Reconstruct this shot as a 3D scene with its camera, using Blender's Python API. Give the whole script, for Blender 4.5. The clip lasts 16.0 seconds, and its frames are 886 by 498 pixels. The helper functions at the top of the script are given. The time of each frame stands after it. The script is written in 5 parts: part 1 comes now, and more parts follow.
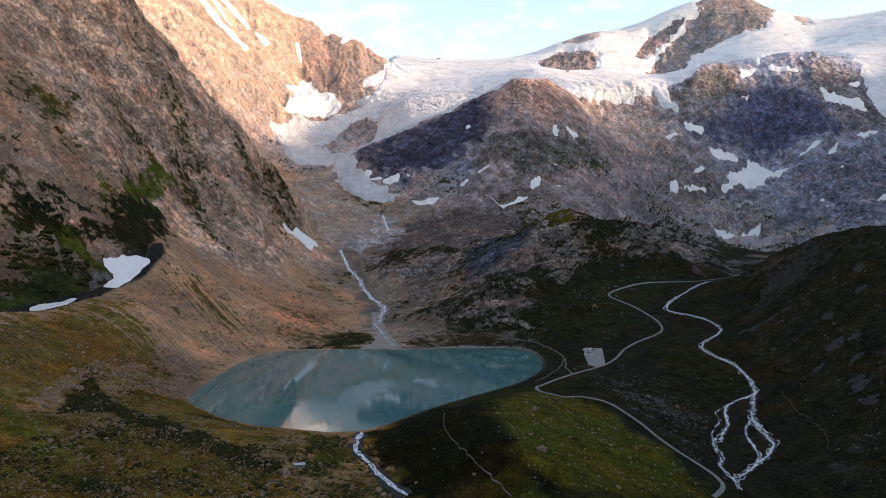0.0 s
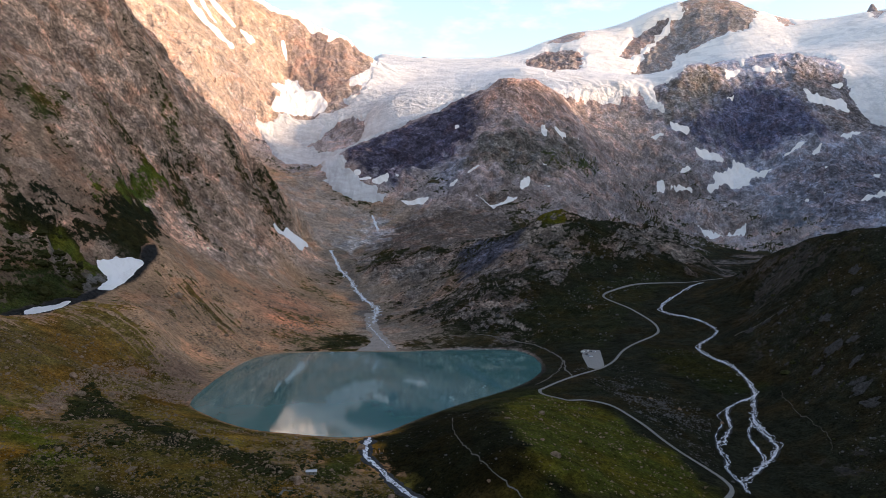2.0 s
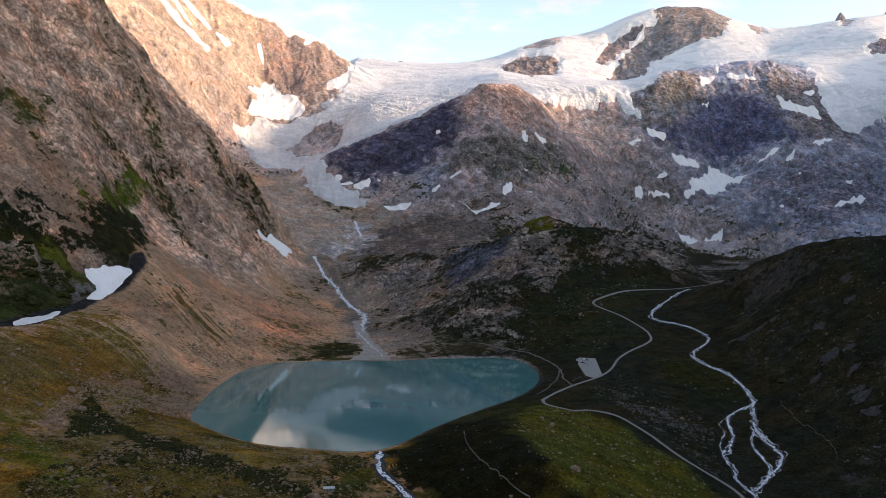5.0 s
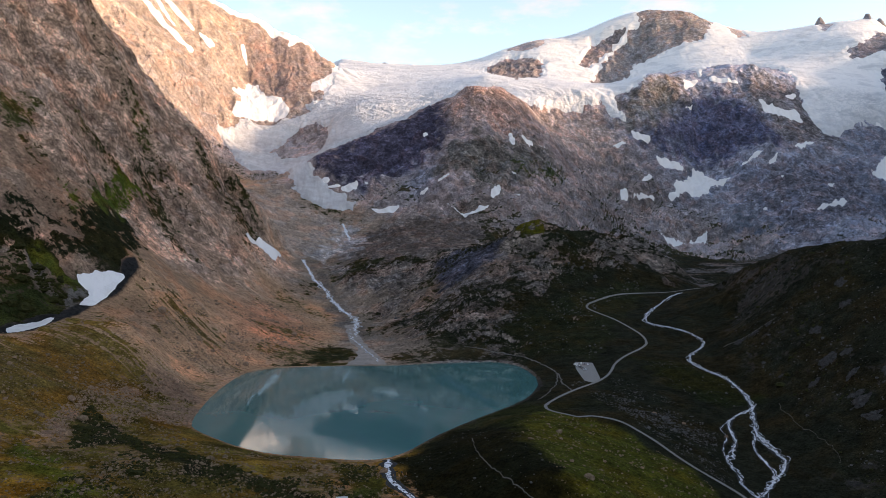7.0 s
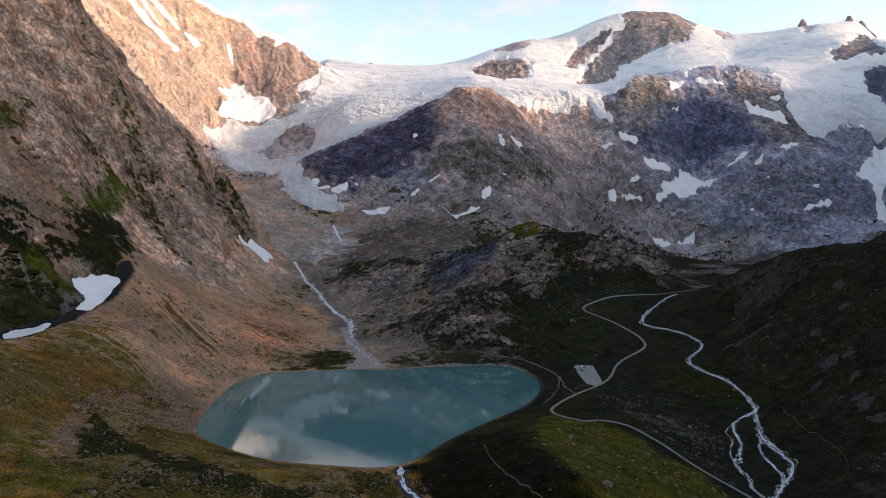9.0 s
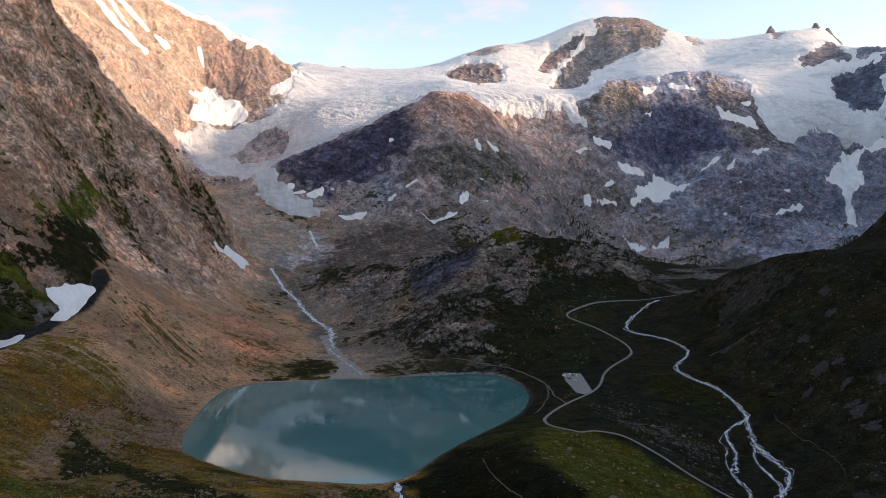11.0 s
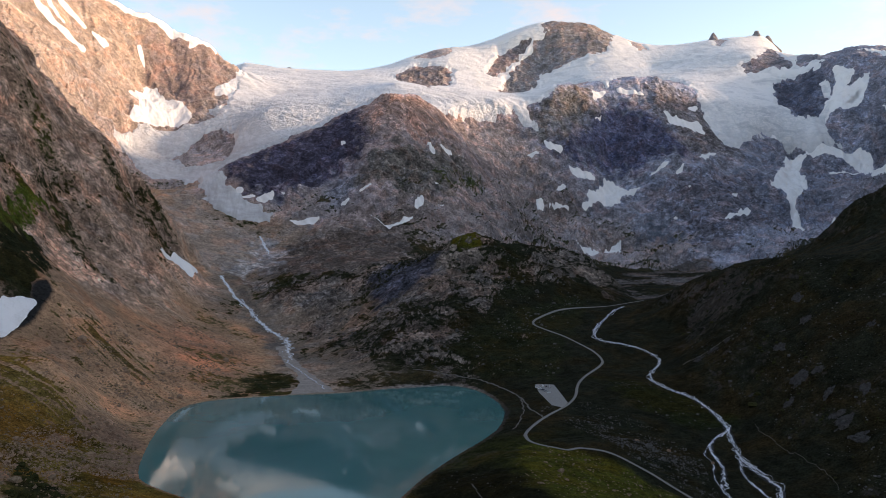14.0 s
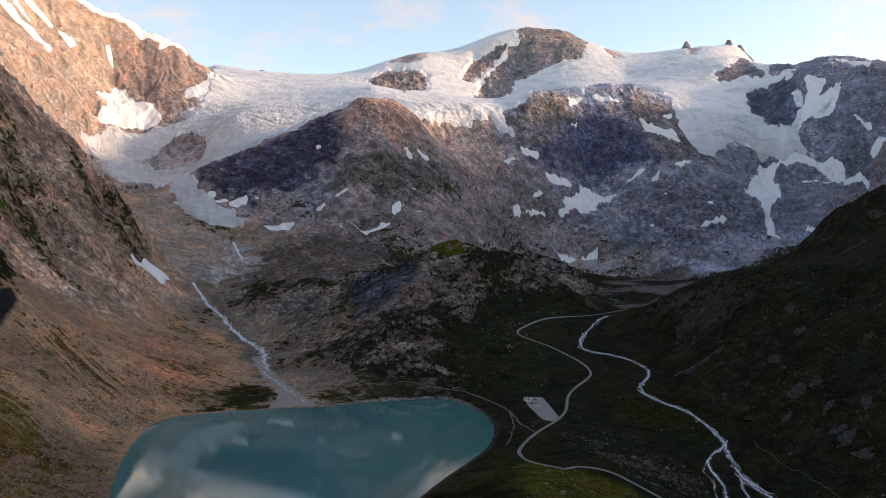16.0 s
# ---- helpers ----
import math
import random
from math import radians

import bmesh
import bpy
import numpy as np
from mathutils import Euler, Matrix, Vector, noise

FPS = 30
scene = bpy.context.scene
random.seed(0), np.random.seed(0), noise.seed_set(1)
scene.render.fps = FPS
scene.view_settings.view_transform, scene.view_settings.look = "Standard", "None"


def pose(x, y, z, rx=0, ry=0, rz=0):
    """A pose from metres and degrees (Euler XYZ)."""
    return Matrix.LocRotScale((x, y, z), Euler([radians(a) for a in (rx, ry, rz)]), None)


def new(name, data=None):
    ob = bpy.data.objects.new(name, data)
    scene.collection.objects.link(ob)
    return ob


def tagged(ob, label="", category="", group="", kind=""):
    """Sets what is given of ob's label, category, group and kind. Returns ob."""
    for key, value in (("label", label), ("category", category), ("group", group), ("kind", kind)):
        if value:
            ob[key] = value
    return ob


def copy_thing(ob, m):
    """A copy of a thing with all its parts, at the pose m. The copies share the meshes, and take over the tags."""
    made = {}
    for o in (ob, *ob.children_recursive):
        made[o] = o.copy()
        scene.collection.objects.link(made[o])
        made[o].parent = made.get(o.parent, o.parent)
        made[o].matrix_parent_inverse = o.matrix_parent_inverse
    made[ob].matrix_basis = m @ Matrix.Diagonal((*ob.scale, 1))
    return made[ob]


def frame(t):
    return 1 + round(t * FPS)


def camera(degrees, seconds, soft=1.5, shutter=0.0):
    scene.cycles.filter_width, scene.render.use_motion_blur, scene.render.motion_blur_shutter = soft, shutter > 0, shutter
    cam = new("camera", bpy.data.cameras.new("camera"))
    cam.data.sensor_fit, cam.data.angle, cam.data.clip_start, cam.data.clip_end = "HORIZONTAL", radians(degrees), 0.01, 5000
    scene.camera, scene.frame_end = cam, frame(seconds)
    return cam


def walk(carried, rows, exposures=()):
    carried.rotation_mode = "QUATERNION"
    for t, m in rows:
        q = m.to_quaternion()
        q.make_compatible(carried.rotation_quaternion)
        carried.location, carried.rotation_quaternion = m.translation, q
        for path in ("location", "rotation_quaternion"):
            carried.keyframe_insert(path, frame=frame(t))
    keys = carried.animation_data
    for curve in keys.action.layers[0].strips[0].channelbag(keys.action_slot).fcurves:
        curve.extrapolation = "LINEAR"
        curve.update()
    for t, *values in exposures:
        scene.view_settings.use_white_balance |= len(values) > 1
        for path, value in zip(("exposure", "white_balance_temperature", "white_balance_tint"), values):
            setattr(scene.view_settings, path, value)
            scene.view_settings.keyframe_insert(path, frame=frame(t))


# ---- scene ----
cam = camera(57.6, 16.0, soft=0.78)
# seconds, x, y, z, yaw, pitch, lean
ROWS = [
    (0.0, 0.0, -0.0, 163.7, 0.00, -1.35, -0.03),
    (0.5, -5.2, 0.2, 164.8, -0.33, -1.41, -0.05),
    (1.0, -10.6, 1.1, 165.8, -0.66, -1.45, -0.07),
    (1.5, -15.8, 1.8, 167.1, -0.98, -1.48, -0.08),
    (2.0, -21.5, 2.6, 168.6, -1.32, -1.48, -0.08),
    (2.5, -26.6, 3.2, 169.6, -1.63, -1.44, -0.10),
    (3.0, -32.2, 4.5, 170.7, -1.98, -1.40, -0.10),
    (3.5, -37.9, 5.3, 172.1, -2.35, -1.38, -0.09),
    (4.0, -43.4, 5.8, 173.5, -2.71, -1.35, -0.09),
    (4.5, -48.8, 6.8, 174.5, -3.08, -1.30, -0.10),
    (5.0, -54.4, 7.9, 175.6, -3.46, -1.27, -0.11),
    (7.5, -82.6, 13.7, 181.3, -5.24, -1.17, -0.07),
    (8.0, -88.4, 15.1, 182.5, -5.56, -1.15, -0.04),
    (8.5, -93.8, 16.4, 183.7, -5.87, -1.15, -0.04),
    (9.0, -99.9, 18.4, 184.7, -6.19, -1.22, -0.02),
    (11.5, -122.3, 43.5, 189.7, -9.16, -0.87, 0.10),
    (12.0, -124.9, 50.7, 190.5, -9.92, -0.81, 0.10),
    (12.5, -128.8, 58.3, 191.3, -10.37, -0.81, 0.12),
    (13.0, -133.2, 66.3, 192.2, -10.98, -0.83, 0.20),
    (13.5, -138.6, 74.4, 193.0, -11.67, -0.82, 0.26),
    (14.0, -143.9, 83.0, 193.9, -12.45, -0.74, 0.26),
    (14.5, -147.6, 92.2, 194.7, -13.19, -0.63, 0.18),
    (15.0, -150.7, 101.1, 195.3, -13.71, -0.53, 0.07),
    (15.5, -153.1, 110.6, 195.9, -14.19, -0.44, 0.01),
    (16.0, -155.3, 120.4, 196.6, -14.58, -0.35, -0.01),
]
walk(cam, [(t, pose(x, y, z, 90 + pitch, lean, yaw)) for t, x, y, z, yaw, pitch, lean in ROWS],
     exposures=((0.0, 1.65), (5.0, 1.61), (9.0, 1.52), (12.5, 1.41), (16.0, 1.30)))

# ---- light: a low evening sun from the right, behind an added unseen ridge, and the sky ----
SUN_AZIMUTH, SUN_HEIGHT = radians(104), radians(12)
sun_way = Vector((math.sin(SUN_AZIMUTH) * math.cos(SUN_HEIGHT), math.cos(SUN_AZIMUTH) * math.cos(SUN_HEIGHT), math.sin(SUN_HEIGHT)))
sun = new("sun", bpy.data.lights.new("sun", "SUN"))
sun.data.energy, sun.data.angle, sun.data.color = 1.85, radians(3.4), (1.0, 0.76, 0.56)
sun.rotation_euler = (-sun_way).to_track_quat("-Z", "Y").to_euler()
world = bpy.data.worlds.new("evening_sky")
scene.world = world
world.use_nodes = True
wn = world.node_tree.nodes
sky = wn.new("ShaderNodeTexSky")
sky.sky_type, sky.sun_disc = "NISHITA", False
sky.altitude, sky.dust_density = 900, 1.7
sky.sun_elevation, sky.sun_rotation = SUN_HEIGHT, SUN_AZIMUTH
wl = world.node_tree.links
way = wn.new("ShaderNodeTexCoord")
flat = wn.new("ShaderNodeMapping")
flat.inputs["Scale"].default_value = (1.0, 1.0, 2.6)
wl.new(way.outputs["Generated"], flat.inputs["Vector"])
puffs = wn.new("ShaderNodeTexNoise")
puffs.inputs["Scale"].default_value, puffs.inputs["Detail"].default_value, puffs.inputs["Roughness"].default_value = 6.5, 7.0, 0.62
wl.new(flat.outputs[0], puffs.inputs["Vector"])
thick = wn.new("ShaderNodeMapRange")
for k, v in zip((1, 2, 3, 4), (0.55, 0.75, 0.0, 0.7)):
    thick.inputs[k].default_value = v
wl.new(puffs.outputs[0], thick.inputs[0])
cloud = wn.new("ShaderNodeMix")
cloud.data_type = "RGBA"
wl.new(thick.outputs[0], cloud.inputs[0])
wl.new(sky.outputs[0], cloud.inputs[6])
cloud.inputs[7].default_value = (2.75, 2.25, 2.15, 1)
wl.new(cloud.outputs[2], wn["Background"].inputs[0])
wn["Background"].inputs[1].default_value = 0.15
scene.view_settings.use_white_balance = True
scene.view_settings.white_balance_temperature, scene.view_settings.white_balance_tint = 7500, 16


# ---- relief: landforms in plan, one height for every place ----
CENTRE = np.array((-75.0, 60.0))
FORMS, KINDS = [], ["cliff", "scree", "moor", "gravel", "heath", "grass", "slab", "rock", "warm", "hazy_rock", "rust", "pale"]


def slope(name, ground, rough, points):
    """Single heights that lie on one slope."""
    for p in points:
        FORMS.append((*p, KINDS.index(ground), rough))


def ridge(name, ground, rough, points):
    """A crest, a trough or a bed that runs from point to point."""
    for a, b in zip(points, points[1:]):
        a, b = np.array(a, float), np.array(b, float)
        reach = np.hypot(*(0.5 * (a + b)[:2] - CENTRE))
        n = max(1, int(np.hypot(*(b - a)[:2]) / max(16.0, 0.013 * reach)))
        for k in range(n):
            FORMS.append((*(a + (b - a) * k / n), KINDS.index(ground), rough))
    FORMS.append((*points[-1], KINDS.index(ground), rough))


ridge("near_left_spur", "cliff", 0.5, [(-1000, 1650, 1050), (-633, 1570, 674), (-616, 1590, 612), (-554, 1640, 495), (-512, 1690, 441), (-464, 1730, 405), (-426, 1770, 380), (-395, 1800, 346), (-366, 1840, 295), (-331, 1860, 245), (-299, 1870, 202), (-278, 1870, 167)])
slope("near_left_face_high", "cliff", 1, [(-1300, 700, 900), (-1000, 1100, 800), (-651, 1390, 503), (-603, 1432, 425), (-604, 1571, 515)])
slope("near_left_face_mid", "cliff", 1, [(-900, 600, 480), (-720, 950, 330), (-513, 1064, 168), (-540, 1266, 320), (-488, 1312, 237), (-512, 1473, 324), (-467, 1554, 258), (-397, 1791, 222), (-373, 1880, 179)])
slope("near_left_face_low", "cliff", 0.8, [(-700, 600, 220), (-580, 850, 130), (-436, 1101, 115), (-398, 1366, 137), (-345, 1560, 140), (-320, 1740, 150)])
ridge("left_back_gully", "scree", 0.5, [(-900, 2150, 560), (-640, 2200, 390), (-480, 2250, 330), (-400, 2420, 320)])
ridge("moraine_crest", "scree", 0.1, [(-560, 600, 95), (-479, 870, 75), (-454, 905, 73), (-434, 960, 77), (-422, 1030, 86), (-412, 1100, 101), (-403, 1140, 121), (-406, 1170, 138)])
ridge("moraine_trough", "moor", 0.2, [(-600, 640, 75), (-530, 850, 72), (-490, 910, 70), (-466, 960, 76), (-452, 1030, 92), (-432, 1090, 108), (-425, 1150, 128)])
slope("scree_left", "scree", 0.15, [(-358, 958, 77), (-332, 910, 51), (-364, 1137, 88), (-321, 1304, 75), (-269, 1573, 54), (-293, 1093, 32), (-256, 1101, 10), (-190, 1560, 40), (-278, 1872, 122), (-293, 1846, 123)])
ridge("scree_foot", "scree", 0.15, [(-300, 960, 16), (-290, 1040, 16), (-230, 1150, 14), (-173, 1243, 10), (-165, 1370, 16), (-170, 1560, 32)])
ridge("stream_bed", "gravel", 0.25, [(-76, 1155, 1), (-85, 1250, 5), (-95, 1400, 11), (-115, 1520, 22), (-150, 1650, 52), (-185, 1760, 84), (-227, 1855, 117), (-190, 1930, 140), (-131, 2034, 169), (-170, 2110, 215), (-223, 2195, 267)])
slope("meadow_left", "heath", 0.15, [(-375, 744, 54), (-338, 734, 34), (-316, 647, 21), (-235, 538, 22), (-203, 591, 18), (-149, 559, 10), (-276, 516, 25), (-314, 847, 13), (-400, 560, 46), (-500, 480, 75), (-330, 420, 25), (-420, 300, 30)])
slope("hut_flat", "heath", 0.12, [(-97, 554, 2), (-60, 600, 2), (-150, 620, 7), (-40, 480, -13), (-130, 470, -4)])
ridge("outlet", "heath", 0.1, [(-70, 650, -1), (-58, 610, -3), (-40, 570, -7), (-25, 530, -12), (-10, 480, -18), (20, 380, -30)])
ridge("knoll_crest", "grass", 0.08, [(108, 820, 7), (66, 770, 9), (43, 700, 18), (30, 640, 22), (32, 580, 24), (36, 535, 23), (50, 480, 4), (60, 430, -8)])
ridge("knoll_left", "moor", 0.1, [(20, 700, 8), (-8, 650, 14), (-12, 600, 10), (-5, 550, 2), (10, 490, -8)])
slope("knoll_right", "grass", 0.08, [(81, 581, 11), (115, 555, -3), (120, 640, 2), (140, 720, 4), (150, 520, -20), (170, 440, -32)])
ridge("road_line", "moor", 0.08, [(200, 540, -34), (205, 588, -25), (183, 660, -13), (152, 767, 7), (108, 800, 2), (102, 858, 2), (185, 938, 5), (210, 985, 12), (287, 1068, 23), (275, 1170, 42), (257, 1276, 60), (337, 1350, 76), (465, 1420, 80)])
slope("right_meadow", "moor", 0.1, [(227, 816, -2), (245, 842, 2), (280, 960, 20), (261, 1181, 41), (330, 1180, 38), (350, 1290, 55)])
ridge("river_bed", "moor", 0.08, [(262, 440, -55), (262, 540, -40), (258, 600, -33), (251, 690, -27), (316, 800, -12), (337, 860, -1), (344, 925, 14), (321, 1000, 18), (380, 1080, 31), (337, 1180, 46), (435, 1330, 77), (520, 1480, 84), (640, 1700, 92), (820, 2050, 104)])
slope("right_slope_low", "moor", 0.25, [(330, 450, -40), (265, 622, -28), (345, 700, 0), (410, 830, 50), (400, 900, 45), (381, 996, 37), (440, 1130, 55), (475, 1250, 68)])
ridge("right_ridge", "moor", 0.3, [(800, 500, 330), (700, 780, 260), (549, 898, 140), (550, 1000, 169), (532, 1060, 165), (518, 1110, 153), (506, 1170, 136), (484, 1240, 113), (465, 1310, 81)])
slope("right_ridge_back", "moor", 0.2, [(590, 1090, 160), (607, 1230, 150), (640, 1110, 163), (676, 1250, 160), (700, 1170, 168), (752, 1218, 171), (846, 1300, 176), (900, 1350, 176), (680, 1020, 176)])
slope("far_plain", "gravel", 0.25, [(650, 1480, 92), (760, 1600, 102), (560, 1560, 86), (600, 1400, 96), (700, 1750, 100)])
ridge("far_right_knob", "moor", 0.6, [(985, 1525, 180), (1012, 1540, 214), (1046, 1550, 256), (1078, 1560, 276), (1158, 1570, 302), (1214, 1570, 318), (1300, 1400, 330), (1600, 1100, 420)])
slope("knob_foot", "moor", 0.2, [(931, 1500, 160), (1022, 1640, 160), (951, 1650, 150), (792, 1500, 146), (1060, 1730, 150), (1130, 1760, 152), (1230, 1830, 170)])
ridge("rock_hump", "slab", 0.45, [(110, 1625, 150), (153, 1600, 161), (180, 1590, 176), (206, 1575, 194), (225, 1560, 209), (257, 1555, 205), (287, 1550, 191), (330, 1560, 182), (388, 1590, 181), (430, 1580, 175), (459, 1565, 162), (484, 1550, 142), (512, 1530, 122)])
slope("rock_hump_face", "slab", 0.6, [(416, 1530, 145), (460, 1494, 120), (454, 1422, 103), (127, 1331, 83), (211, 1381, 110), (252, 1424, 120), (54, 1286, 46), (-3, 1640, 99), (-83, 1670, 97), (-122, 1691, 93), (-53, 1983, 165), (149, 2060, 232), (340, 1440, 118)])
slope("rock_hump_foot", "slab", 0.5, [(192, 1335, 82), (22, 1292, 35), (-30, 1400, 18), (-62, 1517, 22), (100, 1180, 18), (160, 1120, 18), (60, 1090, 4), (60, 1230, 30), (120, 1290, 62), (230, 1230, 45)])
slope("hump_back", "slab", 0.4, [(230, 1720, 140), (380, 1700, 120), (520, 1650, 88), (100, 1800, 150), (-40, 1850, 160), (60, 2003, 202)])
ridge("mid_mountain_crest", "rust", 0.3, [(-254, 2290, 357), (-237, 2320, 389), (-187, 2360, 424), (-127, 2400, 455), (-33, 2450, 495), (35, 2500, 535), (97, 2545, 576), (142, 2570, 600), (190, 2600, 626), (238, 2630, 658), (318, 2670, 669), (369, 2720, 658), (435, 2780, 636)])
slope("mid_mountain_face", "rock", 0.9, [(-51, 2215, 297), (125, 2077, 261), (209, 2184, 373), (329, 2457, 472), (448, 2360, 358), (233, 2383, 541), (420, 2050, 180), (560, 2200, 165), (640, 2000, 112)])
ridge("mid_mountain_spur", "rust", 0.6, [(221, 2620, 642), (215, 2384, 540), (190, 2260, 440), (150, 2150, 340), (110, 2080, 262)])
slope("mid_mountain_left", "hazy_rock", 0.7, [(40, 2330, 400), (-60, 2300, 350), (60, 2180, 310), (-120, 2260, 320)])
slope("mid_mountain_back", "rock", 0.6, [(150, 2850, 560), (-60, 2720, 500), (330, 2950, 640)])
slope("ice_front", "rust", 0.6, [(529, 2940, 671), (730, 3074, 718), (865, 3050, 648), (700, 3000, 600), (560, 2850, 560)])
slope("east_wall", "rock", 0.8, [(744, 2876, 479), (705, 2602, 248), (820, 2720, 330), (933, 2576, 162), (994, 2591, 148), (1096, 2415, 160), (850, 2400, 118), (900, 2250, 108)])
ridge("right_rock_crest", "hazy_rock", 0.35, [(858, 3040, 655), (911, 3060, 705), (980, 3090, 766), (1083, 3140, 822), (1136, 3150, 804), (1202, 3160, 780), (1291, 3190, 824), (1373, 3200, 850), (1476, 3200, 853), (1563, 3190, 812), (1619, 3150, 772), (1655, 3100, 695), (1658, 3020, 605), (1671, 2960, 570)])
ridge("right_rock_rib", "hazy_rock", 0.6, [(1083, 3140, 822), (1049, 3060, 693), (1057, 2990, 576), (1060, 2940, 508)])
ridge("right_rock_rib2", "hazy_rock", 0.6, [(1476, 3200, 853), (1324, 3080, 718), (1249, 3000, 599), (1240, 2880, 471)])
ridge("right_rock_gully", "hazy_rock", 0.6, [(1174, 3080, 685), (1180, 3010, 548), (1148, 2900, 433)])
slope("right_rock_face", "hazy_rock", 0.8, [(1216, 2961, 535), (1102, 2864, 363), (1281, 3043, 688), (1351, 2798, 459), (1149, 2576, 232), (1378, 2546, 323), (1362, 2338, 229), (1150, 2200, 120), (1500, 2150, 230)])
slope("far_gully", "pale", 0.9, [(1874, 2883, 459), (1686, 2700, 367), (1617, 2450, 182), (1700, 2350, 220)])
slope("right_glacier", "pale", 0.5, [(1720, 3130, 752), (2107, 3204, 784), (1820, 3000, 662), (2010, 2900, 610), (2104, 2847, 549)])
ridge("far_right_mountain", "pale", 0.45, [(2477, 3500, 1051), (2597, 3450, 1097), (2749, 3400, 1103), (2846, 3300, 1019), (2950, 3050, 760), (3200, 2600, 560)])
slope("far_right_face", "pale", 0.8, [(2271, 3161, 956), (2198, 2811, 679), (2182, 2700, 418), (2107, 3250, 807), (2260, 2700, 572), (2600, 2400, 500), (2000, 2000, 300)])
slope("ice_cap", "rock", 0.12, [(2079, 3453, 1038), (2217, 4138, 1194), (1700, 3700, 1010), (1500, 3450, 890), (1300, 3500, 910), (1000, 3350, 770), (1900, 3350, 900)])
ridge("summit_skyline", "rock", 0.25, [(24, 4140, 1024), (239, 4100, 1019), (454, 4050, 1039), (687, 4080, 1143), (760, 4080, 1161), (927, 4100, 1156), (1020, 4110, 1196), (1177, 4120, 1275), (1321, 4130, 1334), (1561, 4130, 1348), (1720, 4120, 1271), (1887, 4120, 1214), (2149, 4100, 1218), (2206, 4050, 1223), (2232, 4030, 1272), (2274, 4010, 1236), (2367, 3950, 1243), (2419, 3900, 1268), (2450, 3870, 1236), (2486, 3800, 1150), (2484, 3700, 1059)])
slope("summit_face", "rust", 0.6, [(1217, 3979, 1075), (1048, 4098, 1129), (661, 4053, 1095), (1037, 3700, 835), (1150, 3800, 930), (564, 3750, 927)])
slope("glacier_plateau", "rock", 0.15, [(-96, 3391, 769), (-151, 3047, 643), (359, 3223, 805), (100, 3700, 900), (400, 3600, 880), (100, 3150, 690), (-250, 3700, 900)])
slope("glacier_step", "rock", 0.6, [(-244, 3069, 585), (-259, 3056, 540), (-434, 3095, 512), (-404, 2875, 399), (-164, 2727, 441), (-330, 2600, 340), (-603, 3073, 498), (-572, 2815, 454)])
ridge("sunlit_ridge", "warm", 0.25, [(-1700, 3000, 1500), (-1250, 3250, 1300), (-980, 3380, 1206), (-873, 3440, 1173), (-744, 3500, 1150), (-583, 3540, 1098), (-463, 3560, 1046), (-356, 3590, 1005), (-270, 3610, 952), (-232, 3600, 906)])
slope("sunlit_face", "warm", 0.75, [(-883, 2960, 870), (-790, 3343, 1008), (-518, 3540, 991), (-484, 3479, 903), (-348, 3577, 948), (-598, 3405, 781), (-760, 2863, 670), (-632, 3124, 632), (-1150, 2650, 820), (-900, 2500, 620), (-1400, 2300, 900)])
slope("behind", "moor", 0.5, [(0, 150, -60), (150, 0, -80), (-300, 0, 10), (0, -800, -160), (-900, -300, 250), (-1600, 0, 900), (-1800, 1500, 1300), (700, -200, 180)])
slope("rim", "rock", 1, [(-2500, -2500, 700), (0, -4000, 200), (2500, -3000, 900), (-4500, 0, 1200), (-3500, 3500, 1300), (-1500, 4600, 900), (-1300, 3750, 1130), (-1000, 3800, 1020), (-760, 3850, 960), (-560, 3900, 900), (-420, 3960, 940), (-237, 4050, 1034), (-131, 4050, 1024), (-32, 4050, 1014), (500, 4900, 900), (2500, 4700, 900), (4000, 3500, 900), (2620, 4150, 980), (2760, 3900, 930), (2560, 3720, 1030), (2900, 3650, 900)])
# added ridge out of view, crest heights set to cast the valley's shade
ridge("unseen_ridge", "rock", 1.6, [(2000, -600, 1250), (1980, 300, 1330), (2020, 900, 1330), (2050, 1400, 1180), (2100, 1750, 980), (2150, 2150, 965), (2350, 2300, 950), (2620, 2500, 1010), (2900, 2700, 1000), (3050, 2840, 950)])
slope("west_side", "rock", 0.8, [(3300, 1500, 750), (3500, 0, 900), (3600, 2500, 800)])
SHORE = [(-247, 778), (-252, 823), (-254, 922), (-246, 1032), (-227, 1082), (-167, 1097), (-107, 1099), (-55, 1094), (0, 1111), (55, 1114), (95, 1119), (122, 1075), (124, 967), (93, 879), (58, 827), (25, 786), (-14, 732), (-32, 702), (-50, 669), (-69, 649), (-96, 649), (-131, 662), (-159, 671), (-188, 694), (-214, 725), (-238, 757)]
FORMS = np.array(FORMS, float)

# outlines and lines in plan
ICE_MAIN = [(-250, 3820), (-330, 4300), (60, 4400), (330, 3800), (448, 3654), (467, 3102), (400, 2860), (330, 2760), (240, 2670), (150, 2615), (100, 2580), (35, 2530), (-33, 2480), (-127, 2430), (-187, 2390), (-245, 2340), (-262, 2318), (-242, 2269), (-185, 2224), (-130, 2177), (-131, 2146), (-191, 2150), (-258, 2179), (-297, 2228), (-350, 2480), (-385, 2690), (-434, 2717), (-499, 2660), (-546, 2792), (-622, 2986), (-656, 3037), (-583, 3156), (-414, 3221), (-327, 3244), (-350, 3291), (-286, 3297), (-234, 3559)]
ICE_MAIN_ROCK = [(-455, 3030), (-417, 3079), (-393, 3133), (-337, 3165), (-247, 3103), (-249, 2975), (-277, 2904), (-341, 2926), (-394, 2922)]
